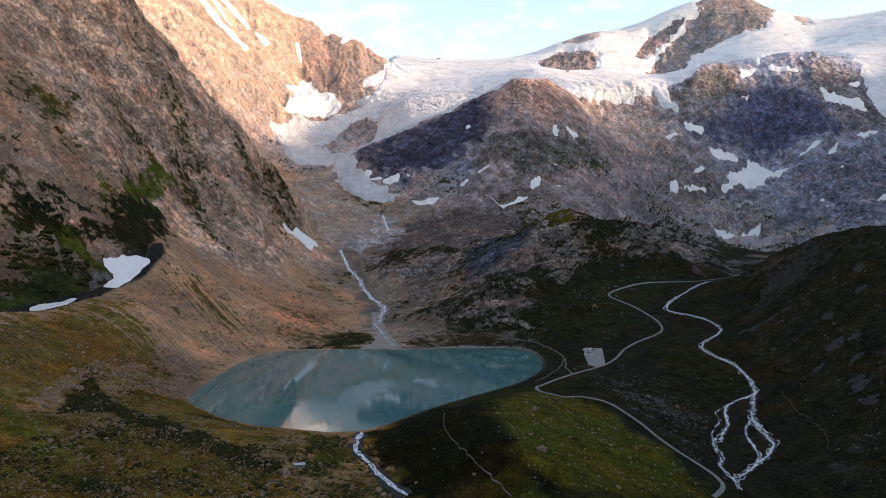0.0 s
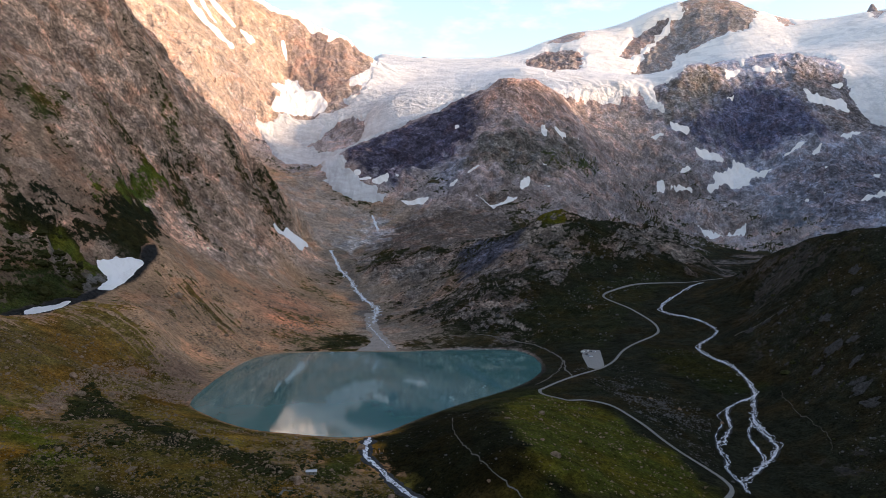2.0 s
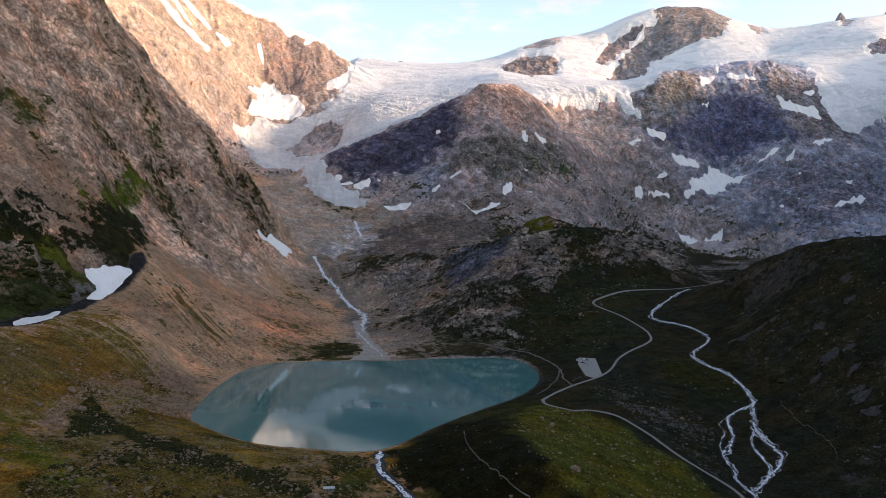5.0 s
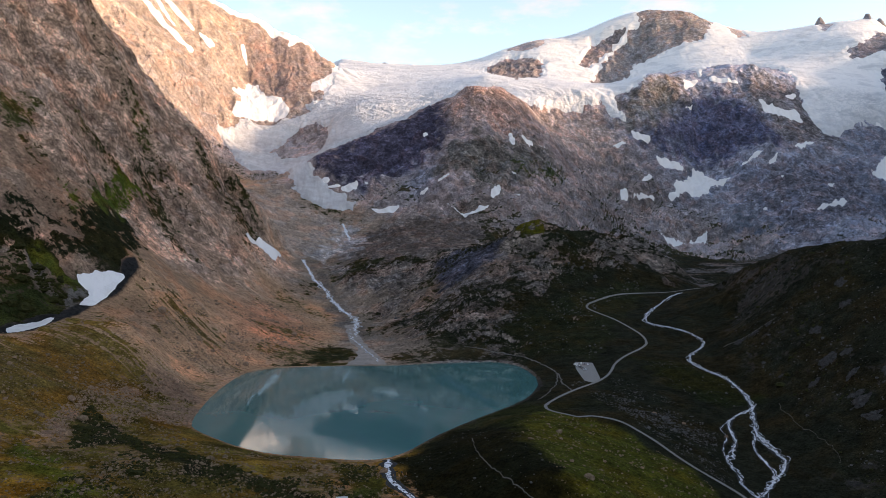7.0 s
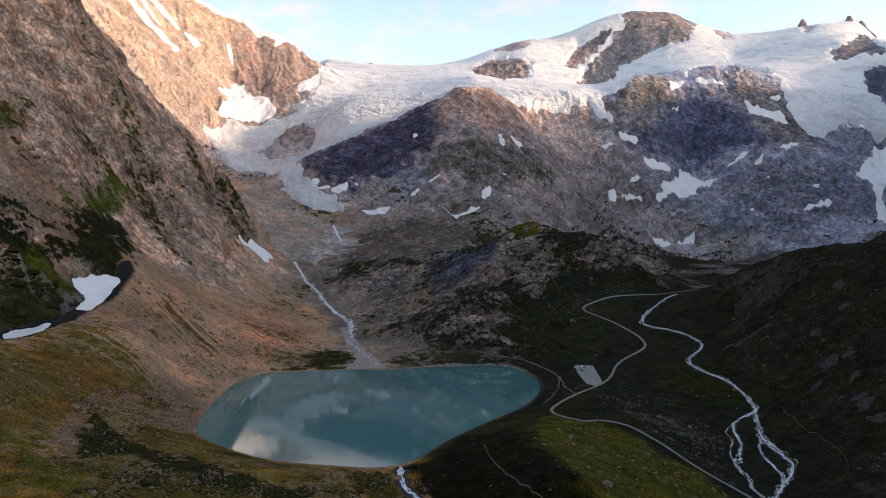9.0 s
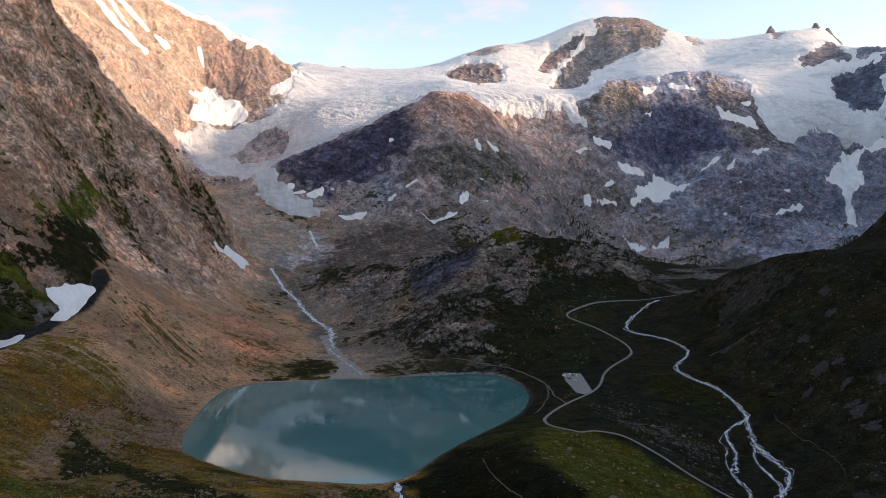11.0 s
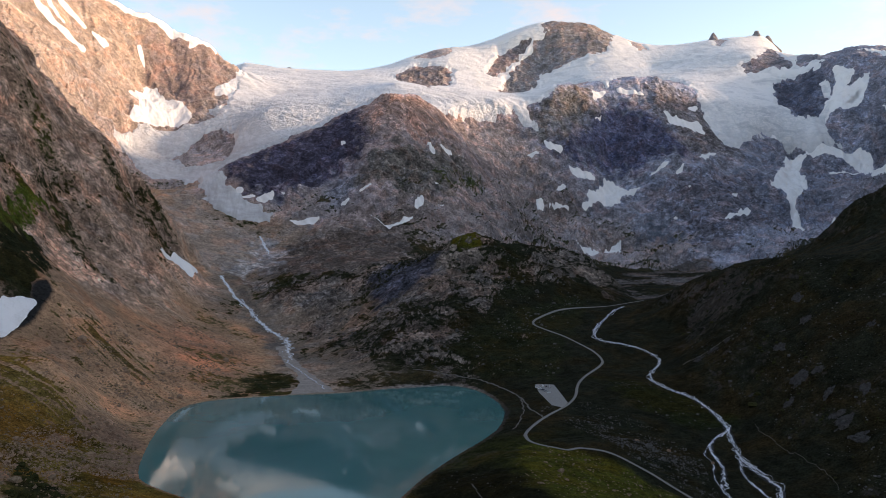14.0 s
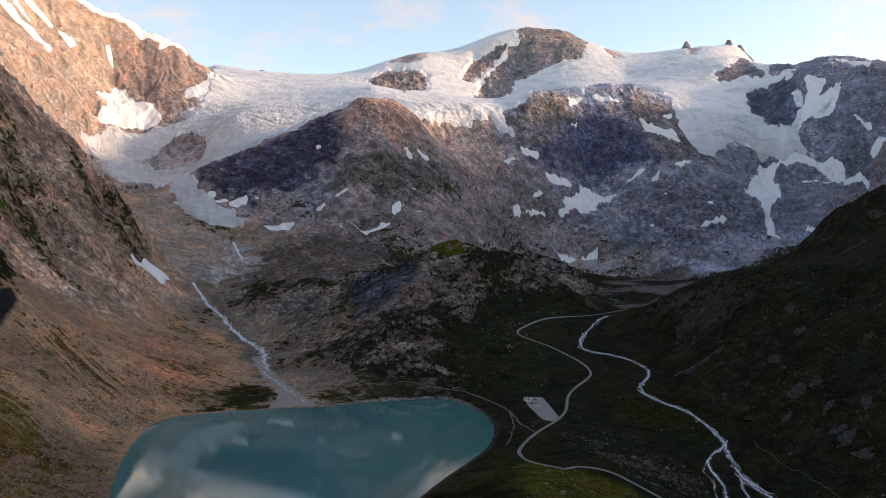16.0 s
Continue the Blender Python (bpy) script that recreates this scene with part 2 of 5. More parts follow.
ICE_CAP = [(-100, 3900), (0, 4500), (800, 4600), (1600, 4600), (2300, 4450), (2500, 3950), (2440, 3560), (2231, 3347), (2335, 3272), (2228, 3199), (2214, 3071), (2051, 2911), (2078, 2852), (1973, 2869), (1865, 2951), (1773, 2968), (1641, 2923), (1612, 2977), (1618, 3071), (1668, 3366), (1600, 3502), (1392, 3362), (1235, 3192), (1260, 3427), (1260, 3624), (981, 3109), (912, 3081), (857, 3089), (864, 2999), (821, 3018), (799, 3066), (626, 2991), (520, 2908), (455, 2880), (400, 3000), (163, 3328), (43, 3538)]
R_SUMMIT = [(1380, 4300), (1590, 4300), (1720, 4150), (1609, 3966), (1536, 3872), (1438, 3881), (1289, 3856), (1195, 3889), (1126, 3775), (1000, 3690), (940, 3650), (925, 3700), (1031, 3904), (1211, 4052), (1334, 4089), (1260, 4060)]
R_RIB = [(915, 3887), (1034, 4064), (1155, 4081), (1205, 4072), (1175, 4049), (1056, 3965), (948, 3873)]
R_WEST = [(446, 3765), (512, 3906), (590, 3966), (655, 3937), (742, 3881), (691, 3694), (491, 3213), (465, 3586)]
R_WESTTOP = [(596, 4057), (690, 4250), (770, 4250), (796, 4051), (715, 4010)]
R_HORN = [(2190, 4000), (2225, 4150), (2260, 4100), (2173, 3821), (2072, 3721)]
R_EAST = [(2013, 3434), (2104, 3451), (2367, 3719), (2241, 3456), (2218, 3345), (2141, 3379), (2039, 3373), (2001, 3380)]
R_EAST2 = [(2082, 3292), (2137, 3323), (2250, 3255), (2252, 3131), (2193, 3134), (2152, 3017), (2071, 2979), (1996, 3015), (2029, 3194)]
R_NOTCH = [(1726, 4097), (1772, 4056), (1771, 3892), (1713, 3872)]
ROAD = [(192, 568), (208, 589), (209, 609), (201, 630), (191, 650), (181, 675), (174, 703), (166, 721), (155, 743), (141, 750), (126, 755)]
ROAD_UP = [(112, 745), (96, 768), (91, 790), (100, 826), (115, 854), (146, 896), (189, 939), (209, 964), (226, 1005), (250, 1040), (290, 1078), (301, 1098), (304, 1134), (293, 1198), (272, 1244), (259, 1281), (288, 1311), (337, 1350), (402, 1374), (472, 1379), (515, 1409)]
PARKING = [(184, 1035), (201, 1022), (190, 947), (180, 932), (173, 945), (177, 1000)]
SHORE_PATH = [(53, 1173), (100, 1145), (135, 1105), (147, 1050), (151, 989), (142, 903), (146, 889)]
SHORE_PATH2 = [(151, 989), (125, 906), (98, 855)]
KNOLL_PATH = [(1, 648), (0, 625), (2, 598), (10, 564), (21, 526), (31, 502), (41, 482)]
SIDE_TRACK = [(372, 1013), (388, 1011), (408, 1005), (431, 993)]
HUT_TRACK = [(-114, 501), (-114, 513), (-112, 520), (-105, 524)]
RIVER = [(445, 1339), (417, 1323), (363, 1261), (330, 1205), (337, 1171), (366, 1135), (377, 1085), (361, 1052), (333, 1027), (317, 993), (321, 951), (333, 926), (335, 887), (329, 843), (317, 818), (302, 782), (291, 745), (288, 710), (288, 691), (277, 677), (261, 663), (245, 643), (222, 612), (219, 593)]
RIVER_BRAID = [(325, 836), (301, 821), (278, 794), (273, 766), (262, 739), (235, 702), (235, 677), (221, 638), (221, 620), (223, 612)]
RIVER_BRAID2 = [(300, 778), (275, 731), (271, 700), (269, 676), (260, 663)]
RIVER_BRAID3 = [(285, 805), (264, 780), (264, 759), (243, 727), (238, 706)]
OUTLET = [(-66, 645), (-66, 593), (-55, 584), (-45, 562), (-32, 540), (-24, 527)]
STREAM = [(-238, 1852), (-219, 1803), (-205, 1744), (-176, 1685), (-156, 1617), (-145, 1570), (-120, 1527)]
STREAM_LOW = [(-113, 1336), (-103, 1274), (-85, 1208), (-69, 1127)]
STREAM_MID = [(-120, 1527), (-105, 1469), (-110, 1393), (-113, 1336)]
FALL = [(-158, 2082), (-147, 2056), (-135, 1990)]
DELTA = [(-127, 1437), (-109, 1468), (-103, 1367), (-91, 1273), (-69, 1174), (-59, 1107), (-90, 1104), (-116, 1102), (-101, 1168), (-101, 1241), (-120, 1324)]
LEDGE_GREEN = [(-516, 1200), (-500, 1215), (-487, 1238), (-494, 1357), (-493, 1416), (-470, 1460), (-463, 1388), (-475, 1367), (-465, 1365), (-478, 1246), (-496, 1186)]
BENCH_GREEN = [(-557, 1014), (-531, 1046), (-508, 1076), (-479, 1076), (-459, 1056), (-448, 1006), (-464, 965), (-483, 936), (-502, 912)]
BOULDER_FIELD = [(-338, 718), (-345, 838), (-314, 884), (-278, 937), (-253, 823), (-249, 758), (-281, 747), (-288, 687), (-323, 741), (-323, 699), (-315, 645), (-335, 653)]
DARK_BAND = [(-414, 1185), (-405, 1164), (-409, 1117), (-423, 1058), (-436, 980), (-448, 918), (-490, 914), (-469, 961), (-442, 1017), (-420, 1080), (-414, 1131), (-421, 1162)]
SUN_GRASS = [(40, 667), (91, 777), (131, 728), (165, 675), (189, 614), (186, 565), (50, 479), (43, 523)]
CLIFF_SCRUB = [(-565, 1059), (-549, 1118), (-516, 1185), (-503, 1172), (-471, 1262), (-451, 1334), (-415, 1247), (-420, 1161), (-450, 1135), (-484, 1070), (-521, 1056), (-543, 1015)]
CLIFF_TURF = [(-635, 1240), (-614, 1336), (-574, 1502), (-528, 1606), (-469, 1702), (-407, 1702), (-423, 1660), (-490, 1594), (-543, 1506), (-555, 1318), (-574, 1200), (-617, 1200)]
LEFT_LAWN = [(-357, 646), (-311, 593), (-276, 552), (-245, 516), (-261, 510), (-292, 529)]
SHADE_SCRUB = [(-325, 738), (-318, 685), (-298, 617), (-284, 634), (-266, 645), (-220, 582), (-192, 562), (-168, 560), (-146, 538), (-111, 534), (-110, 551), (-132, 557), (-182, 592), (-229, 642), (-270, 673), (-301, 706)]
HUMP_GREEN = [(201, 1547), (311, 2033), (257, 1562), (240, 1516), (212, 1511)]
SHADE_SCRUB2 = [(-229, 488), (-207, 501), (-186, 483), (-208, 464)]
GRASS_SLOPE = [(-475, 862), (-479, 928), (-417, 998), (-398, 1011), (-337, 948), (-301, 971), (-291, 889), (-331, 862), (-350, 808), (-338, 718), (-327, 655), (-339, 657), (-360, 652)]
SHORE_GREEN = [(-299, 875), (-272, 930), (-264, 860), (-287, 858)]
DELTA_GRASS = [(-176, 1199), (-145, 1256), (-115, 1242), (-105, 1173), (-144, 1116), (-202, 1089), (-205, 1105), (-172, 1144)]
DELTA_SEDGE = [(-147, 1106), (-110, 1122), (-117, 1098), (-142, 1100)]
DELTA_STONY = [(-77, 1435), (-10, 1237), (63, 1178), (101, 1148), (-12, 1128), (-60, 1158)]
KNOLL_DARK = [(-59, 639), (-31, 679), (-8, 750), (39, 664), (43, 530), (79, 482), (-28, 526), (-39, 559), (-57, 596)]
OUTLET_LAWN = [(-107, 637), (-72, 622), (-69, 575), (-90, 542)]
STONE_DRIFT = [(180, 870), (202, 832), (235, 807), (254, 778), (244, 724), (216, 717), (187, 728), (168, 759)]
RIVER_MEADOW = [(262, 1025), (315, 987), (338, 884), (332, 844), (289, 841), (261, 898)]
HUMP_CLEFT = [(41, 1610), (102, 1663), (151, 1580), (175, 1549), (158, 1504), (118, 1470), (75, 1458), (46, 1475)]
HUMP_TURF = [(177, 1526), (236, 1527), (322, 1528), (289, 1384), (210, 1347), (194, 1432), (172, 1492)]
HUMP_SLABS = [(-192, 1838), (-100, 1778), (-2, 1696), (42, 1632), (28, 1565), (-26, 1567), (-83, 1618), (-144, 1688)]
HUMP_SLABS2 = [(33, 1428), (87, 1472), (133, 1424), (194, 1432), (203, 1333), (155, 1295), (93, 1229), (42, 1246), (-19, 1261), (2, 1393)]
HUMP_DEBRIS = [(-212, 1916), (-82, 2046), (103, 2029), (194, 1953), (121, 1740), (34, 1697), (-75, 1765)]
HUMP_MOOR = [(280, 1346), (418, 1429), (209, 1039), (102, 1158), (65, 1195), (109, 1213), (212, 1306)]
STREAM_FAN = [(-209, 1815), (-148, 1476), (-117, 1290), (-85, 1427), (-144, 1599), (-174, 1769)]
BENCH_GRASS = [(-516, 1072), (-502, 1075), (-456, 1072), (-466, 1063), (-486, 1066)]
BENCH_DARK = [(-536, 1024), (-512, 1044), (-487, 1040), (-460, 1019), (-462, 987), (-481, 951), (-501, 950)]
BENCH_GRAVEL = [(-497, 1056), (-469, 1041), (-441, 1068), (-436, 1035), (-460, 1019), (-502, 1056)]
SHADED_FACE = [(1135, 3089), (1253, 3108), (1354, 3062), (1413, 2987), (1456, 2849), (1390, 2858), (1306, 2875), (1231, 2865), (1156, 2901), (1077, 2929), (937, 2918), (879, 2941), (957, 2971), (1061, 3027)]
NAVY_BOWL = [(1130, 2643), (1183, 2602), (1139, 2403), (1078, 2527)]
RIB_OLIVE = [(850, 3030), (949, 3075), (1083, 3160), (1136, 3167), (1144, 3094), (1046, 3020), (933, 2967), (857, 2974)]
SHOULDER = [(1466, 3180), (1600, 3160), (1650, 3050), (1660, 2900), (1456, 2849), (1419, 2997), (1359, 3071)]
DOME = [(1227, 2769), (1364, 2771), (1544, 2799), (1655, 2784), (1591, 2622), (1440, 2374), (1241, 2286), (1152, 2364), (1211, 2614), (1148, 2656)]
CROWN = [(160, 2590), (236, 2640), (315, 2680), (407, 2690), (438, 2588), (320, 2420), (200, 2320), (150, 2400)]
OLIVE_BELT = [(137, 2271), (262, 2283), (430, 2517), (490, 2472), (334, 2182), (216, 2117), (96, 2183)]
GREY_APRON = [(-417, 2632), (-278, 2166), (-184, 2122), (-157, 1954), (-260, 1866), (-330, 1840), (-380, 2100)]
PINK_SLABS = [(480, 2780), (522, 2893), (750, 3021), (821, 2966), (834, 2909), (734, 2834), (632, 2772), (509, 2682)]
MID_GREEN = [(311, 2263), (429, 2410), (553, 2533), (455, 2318), (300, 2193)]
RED_CRAG = [(-621, 3482), (-516, 3591), (-326, 3964), (-265, 3468), (-391, 3276), (-579, 3378)]
SNOUT_SLABS = [(-256, 2119), (-138, 2073), (-106, 1978), (-129, 1866), (-233, 1871), (-268, 2025)]
BANK_PATH = [(344, 819), (337, 782), (331, 753), (330, 724), (328, 693), (319, 659)]
OUTCROPS = [(493, 955), (474, 910), (431, 900), (388, 1002), (406, 999), (421, 993), (406, 831), (380, 813), (402, 781), (380, 733), (375, 705), (489, 825), (420, 820), (386, 749), (484, 1131), (373, 867), (419, 751)]
STREAKS = [(-388, 1130), (-371, 1163), (-271, 1133), (-241, 1053), (-302, 984), (-342, 1059)]
SHADED_FLANK = [(-255, 2320), (-127, 2422), (-34, 2470), (67, 2530), (150, 2580), (151, 2354), (113, 2268), (45, 2259), (-43, 2252), (-144, 2236), (-207, 2251)]
FAR_PLAIN = [(520, 1440), (560, 1640), (700, 1950), (1000, 2200), (1150, 2250), (950, 1900), (760, 1560), (650, 1400), (555, 1340)]
SPOTS = [(-98, 547), (-105, 535), (-69, 612), (-43, 536), (-39, 529), (-36, 1048), (-60, 1024)]
RIGHT_MEADOW = [(149, 938), (211, 949), (243, 830), (257, 765), (237, 683), (214, 586), (196, 666), (173, 732)]
FLAT_LEFT = [(-278, 503), (-256, 621), (-145, 566), (-100, 635), (-64, 629), (-31, 526), (-249, 449)]


SNOW_PATCHES = []


def snow_patch(*outline):
    """An outline in plan of snow left lying on the rock."""
    SNOW_PATCHES.append(list(outline))


snow_patch((-459, 1078), (-451, 1109), (-421, 1141), (-413, 1128), (-416, 1096), (-421, 1050), (-428, 1036), (-440, 1034), (-432, 1074))
snow_patch((-479, 926), (-472, 957), (-444, 989), (-440, 955), (-456, 912))
snow_patch((-341, 1697), (-325, 1755), (-298, 1778), (-275, 1851), (-280, 1744), (-308, 1728), (-332, 1696))
snow_patch((-218, 2258), (-196, 2257), (-202, 2237), (-218, 2244))
snow_patch((-975, 3187), (-950, 3229), (-892, 3205), (-839, 3216), (-773, 3237), (-778, 3205), (-829, 3175), (-904, 3171))
snow_patch((-949, 3256), (-932, 3293), (-870, 3250), (-841, 3241), (-854, 3223))
snow_patch((-924, 3313), (-901, 3323), (-849, 3345), (-788, 3344), (-795, 3315), (-859, 3296))
snow_patch((-783, 3341), (-746, 3354), (-714, 3367), (-723, 3341), (-763, 3325))
snow_patch((-661, 3276), (-606, 3284), (-597, 3391), (-559, 3391), (-524, 3346), (-426, 3310), (-402, 3227), (-503, 3212), (-594, 3156), (-628, 3143), (-584, 3262))
snow_patch((-446, 3507), (-438, 3567), (-407, 3596), (-385, 3584), (-421, 3542))
snow_patch((-637, 3456), (-615, 3470), (-595, 3433), (-614, 3435))
snow_patch((-359, 3375), (-298, 3438), (-243, 3506), (-254, 3867), (-235, 4001), (-189, 3414), (-267, 3353))
snow_patch((1422, 3073), (1463, 3032), (1505, 3019), (1583, 3044), (1558, 2973), (1519, 2999), (1456, 2998), (1424, 3008))
snow_patch((1549, 3104), (1610, 3134), (1608, 3108), (1556, 3086))
snow_patch((1267, 3181), (1326, 3157), (1382, 3141), (1366, 3134), (1271, 3147))
snow_patch((1157, 3169), (1197, 3175), (1235, 3177), (1194, 3142), (1144, 3110))
snow_patch((952, 2899), (986, 2900), (1036, 2887), (1054, 2876), (1038, 2865), (979, 2857), (953, 2875))
snow_patch((851, 2777), (901, 2814), (914, 2804), (858, 2768))
snow_patch((901, 2743), (970, 2782), (997, 2796), (969, 2806), (1036, 2835), (1114, 2909), (1122, 2877), (1152, 2819), (1207, 2817), (1185, 2796), (1121, 2802), (1092, 2764), (1039, 2791), (968, 2777))
snow_patch((756, 2694), (782, 2710), (789, 2689), (747, 2635))
snow_patch((796, 2696), (857, 2740), (905, 2744), (838, 2716))
snow_patch((841, 2555), (880, 2545), (899, 2543), (967, 2583), (1013, 2618), (1019, 2568), (942, 2485), (900, 2523), (859, 2518))
snow_patch((1239, 2828), (1281, 2827), (1332, 2838), (1309, 2815), (1259, 2808))
snow_patch((1329, 2797), (1369, 2812), (1388, 2812), (1338, 2785))
snow_patch((1437, 2837), (1507, 2874), (1581, 2908), (1482, 2832))
snow_patch((1304, 2446), (1385, 2479), (1479, 2542), (1439, 2490), (1355, 2449))
snow_patch((1282, 2296), (1305, 2292), (1288, 2278))
snow_patch((1253, 2583), (1273, 2572), (1262, 2575))
snow_patch((1200, 2576), (1212, 2556), (1198, 2553))
snow_patch((1664, 2726), (1816, 2856), (1873, 2917), (1940, 2886), (1942, 2871), (1865, 2836), (1858, 2744), (1710, 2627), (1695, 2599), (1647, 2517), (1439, 2208), (1438, 2246), (1675, 2602), (1702, 2680))
snow_patch((1600, 2310), (1700, 2450), (1745, 2430), (1650, 2300))
snow_patch((2009, 2925), (2111, 3004), (2243, 3084), (2263, 3146), (2310, 3080), (2299, 3032), (2232, 3035), (2280, 2993), (2357, 3017), (2261, 2938), (2203, 2901), (2131, 2972), (2060, 2929))
snow_patch((1931, 2891), (1987, 2897), (2040, 2864), (2081, 2817), (2132, 2800), (2147, 2758), (2046, 2557), (1895, 2352), (1886, 2362), (2030, 2623), (2072, 2775), (2032, 2822), (1976, 2848))
snow_patch((1945, 2782), (2001, 2751), (2080, 2724), (2018, 2711))
snow_patch((2242, 2868), (2258, 2809), (2272, 2746), (2253, 2774))
snow_patch((2183, 2975), (2260, 2986), (2358, 3025), (2268, 2952), (2208, 2901), (2131, 2979))
snow_patch((2489, 3295), (2572, 3231), (2510, 2996), (2455, 3031), (2503, 3186))
snow_patch((2231, 2735), (2276, 2724), (2270, 2660), (2229, 2690))
snow_patch((328, 2468), (354, 2476), (338, 2341), (315, 2324))
snow_patch((371, 2474), (399, 2497), (419, 2477), (382, 2423))
snow_patch((427, 2502), (454, 2526), (438, 2503))
snow_patch((104, 2078), (135, 2053), (174, 2037), (214, 2066), (223, 2062), (185, 2026), (133, 2044))
snow_patch((222, 2088), (260, 2156), (258, 2111), (231, 2081))
snow_patch((38, 2139), (69, 2147), (63, 2124))
snow_patch((88, 2153), (131, 2152), (107, 2138))
snow_patch((295, 2193), (315, 2216), (314, 2198))
snow_patch((291, 2139), (319, 2132), (309, 2126))
snow_patch((-252, 2266), (-228, 2258), (-204, 2245), (-234, 2244))
snow_patch((-171, 2222), (-144, 2236), (-115, 2242), (-130, 2216), (-158, 2216))
snow_patch((-209, 2233), (-172, 2237), (-166, 2228), (-196, 2225))
snow_patch((-90, 2145), (-36, 2125), (-4, 2119), (-35, 2104), (-64, 2117))
snow_patch((63, 2381), (84, 2376), (78, 2348))
snow_patch((-108, 2248), (-87, 2238), (-98, 2236))
snow_patch((879, 2973), (916, 2950), (957, 2940), (930, 2928), (885, 2928))
snow_patch((787, 2898), (829, 2913), (853, 2918), (804, 2884))
snow_patch((1288, 3183), (1314, 3157), (1294, 3143), (1266, 3163))
snow_patch((1120, 3054), (1161, 3078), (1164, 3073), (1125, 3051))
snow_patch((1326, 2703), (1344, 2703), (1330, 2687))
snow_patch((1427, 2595), (1513, 2668), (1450, 2592))
snow_patch((2001, 2932), (2064, 2955), (2075, 2925), (2015, 2898))
snow_patch((1823, 2994), (1865, 2979), (1911, 2970), (1867, 2946), (1822, 2963))
snow_patch((1725, 3024), (1756, 2992), (1737, 2982))


def lattice(seed):
    return np.random.RandomState(seed).uniform(0, 2 * np.pi, (256, 256))


def wave(x, y, seed=0):
    """Gradient noise between about -1 and 1."""
    turn = lattice(seed)
    xi, yi = np.floor(x).astype(int), np.floor(y).astype(int)
    fx, fy = x - xi, y - yi
    u, v = fx * fx * fx * (fx * (fx * 6 - 15) + 10), fy * fy * fy * (fy * (fy * 6 - 15) + 10)

    def corner(i, j):
        a = turn[(xi + i) & 255, (yi + j) & 255]
        return np.cos(a) * (fx - i) + np.sin(a) * (fy - j)
    top = corner(0, 0) * (1 - u) + corner(1, 0) * u
    low = corner(0, 1) * (1 - u) + corner(1, 1) * u
    return 1.5 * (top * (1 - v) + low * v)


def fractal(x, y, size, octaves, seed=0, gain=0.5, creased=False):
    total, amp = 0.0, 1.0
    for k in range(octaves):
        n = wave(x / size + 17.3 * k, y / size - 9.1 * k, seed + k)
        total = total + amp * ((0.5 - np.abs(n)) if creased else n)
        size, amp = size / 2.03, amp * gain
    return total


def wave3(x, y, z, seed=0):
    """Gradient noise in space, between about -1 and 1."""
    rng = np.random.RandomState(900 + seed)
    order = rng.permutation(256)
    arrow = rng.normal(size=(256, 3)).astype(np.float32)
    arrow /= np.linalg.norm(arrow, axis=1, keepdims=True)
    cell = [np.floor(v).astype(np.int32) for v in (x, y, z)]
    f = [(v - c).astype(np.float32) for v, c in zip((x, y, z), cell)]
    u, v, w = [t * t * t * (t * (t * 6 - 15) + 10) for t in f]
    total = 0.0
    for i in (0, 1):
        a = order[(cell[0] + i) & 255]
        for j in (0, 1):
            b = order[(a + cell[1] + j) & 255]
            for k in (0, 1):
                g = arrow[order[(b + cell[2] + k) & 255]]
                dot = g[:, 0] * (f[0] - i) + g[:, 1] * (f[1] - j) + g[:, 2] * (f[2] - k)
                total = total + dot * (u if i else 1 - u) * (v if j else 1 - v) * (w if k else 1 - w)
    return 1.5 * total


def near_line(x, y, points):
    """Distance to a line of points in plan, in metres."""
    best = np.full(np.shape(x), 1e9)
    for a, b in zip(points, points[1:]):
        dx, dy = b[0] - a[0], b[1] - a[1]
        k = np.clip(((x - a[0]) * dx + (y - a[1]) * dy) / (dx * dx + dy * dy + 1e-9), 0, 1)
        best = np.minimum(best, np.hypot(x - a[0] - k * dx, y - a[1] - k * dy))
    return best


def inside(x, y, points):
    """Signed distance to a closed outline: positive inside."""
    odd = np.zeros(np.shape(x), bool)
    ring = list(points) + [points[0]]
    for a, b in zip(ring, ring[1:]):
        if a[1] != b[1]:
            odd ^= ((a[1] > y) != (b[1] > y)) & (x < (b[0] - a[0]) * (y - a[1]) / (b[1] - a[1]) + a[0])
    d = near_line(x, y, ring)
    return np.where(odd, d, -d)


def cropped(gauge, outline, margin, x, y):
    """A distance worked out only round its outline; far off it is a large number outside."""
    xs, ys = [p[0] for p in outline], [p[1] for p in outline]
    near = (x > min(xs) - margin) & (x < max(xs) + margin) & (y > min(ys) - margin) & (y < max(ys) + margin)
    out = np.full(x.shape, 1e6 if gauge is near_line else -1e6)
    out[near] = gauge(x[near], y[near], outline)
    return out


def rounded(points, times=2, closed=True):
    """Corners cut, so that an outline or a track bends softly."""
    for _ in range(times):
        ring = points + [points[0]] if closed else points
        cut = []
        for a, b in zip(ring, ring[1:]):
            a, b = np.array(a, float), np.array(b, float)
            cut += [tuple(0.75 * a + 0.25 * b), tuple(0.25 * a + 0.75 * b)]
        points = cut if closed else [points[0]] + cut + [points[-1]]
    return points


SHORE = rounded(SHORE, 1)


def spline_weights():
    p = FORMS[:, :2] / 1000.0
    d = np.hypot(p[:, None, 0] - p[None, :, 0], p[:, None, 1] - p[None, :, 1])
    reach = np.hypot(*(FORMS[:, :2] - CENTRE).T)
    m = -d + np.diag(0.000003 * reach)
    full = np.block([[m, np.ones((len(p), 1))], [np.ones((1, len(p))), np.zeros((1, 1))]])
    return np.linalg.solve(full, np.append(FORMS[:, 2], 0.0))


WEIGHTS = spline_weights()


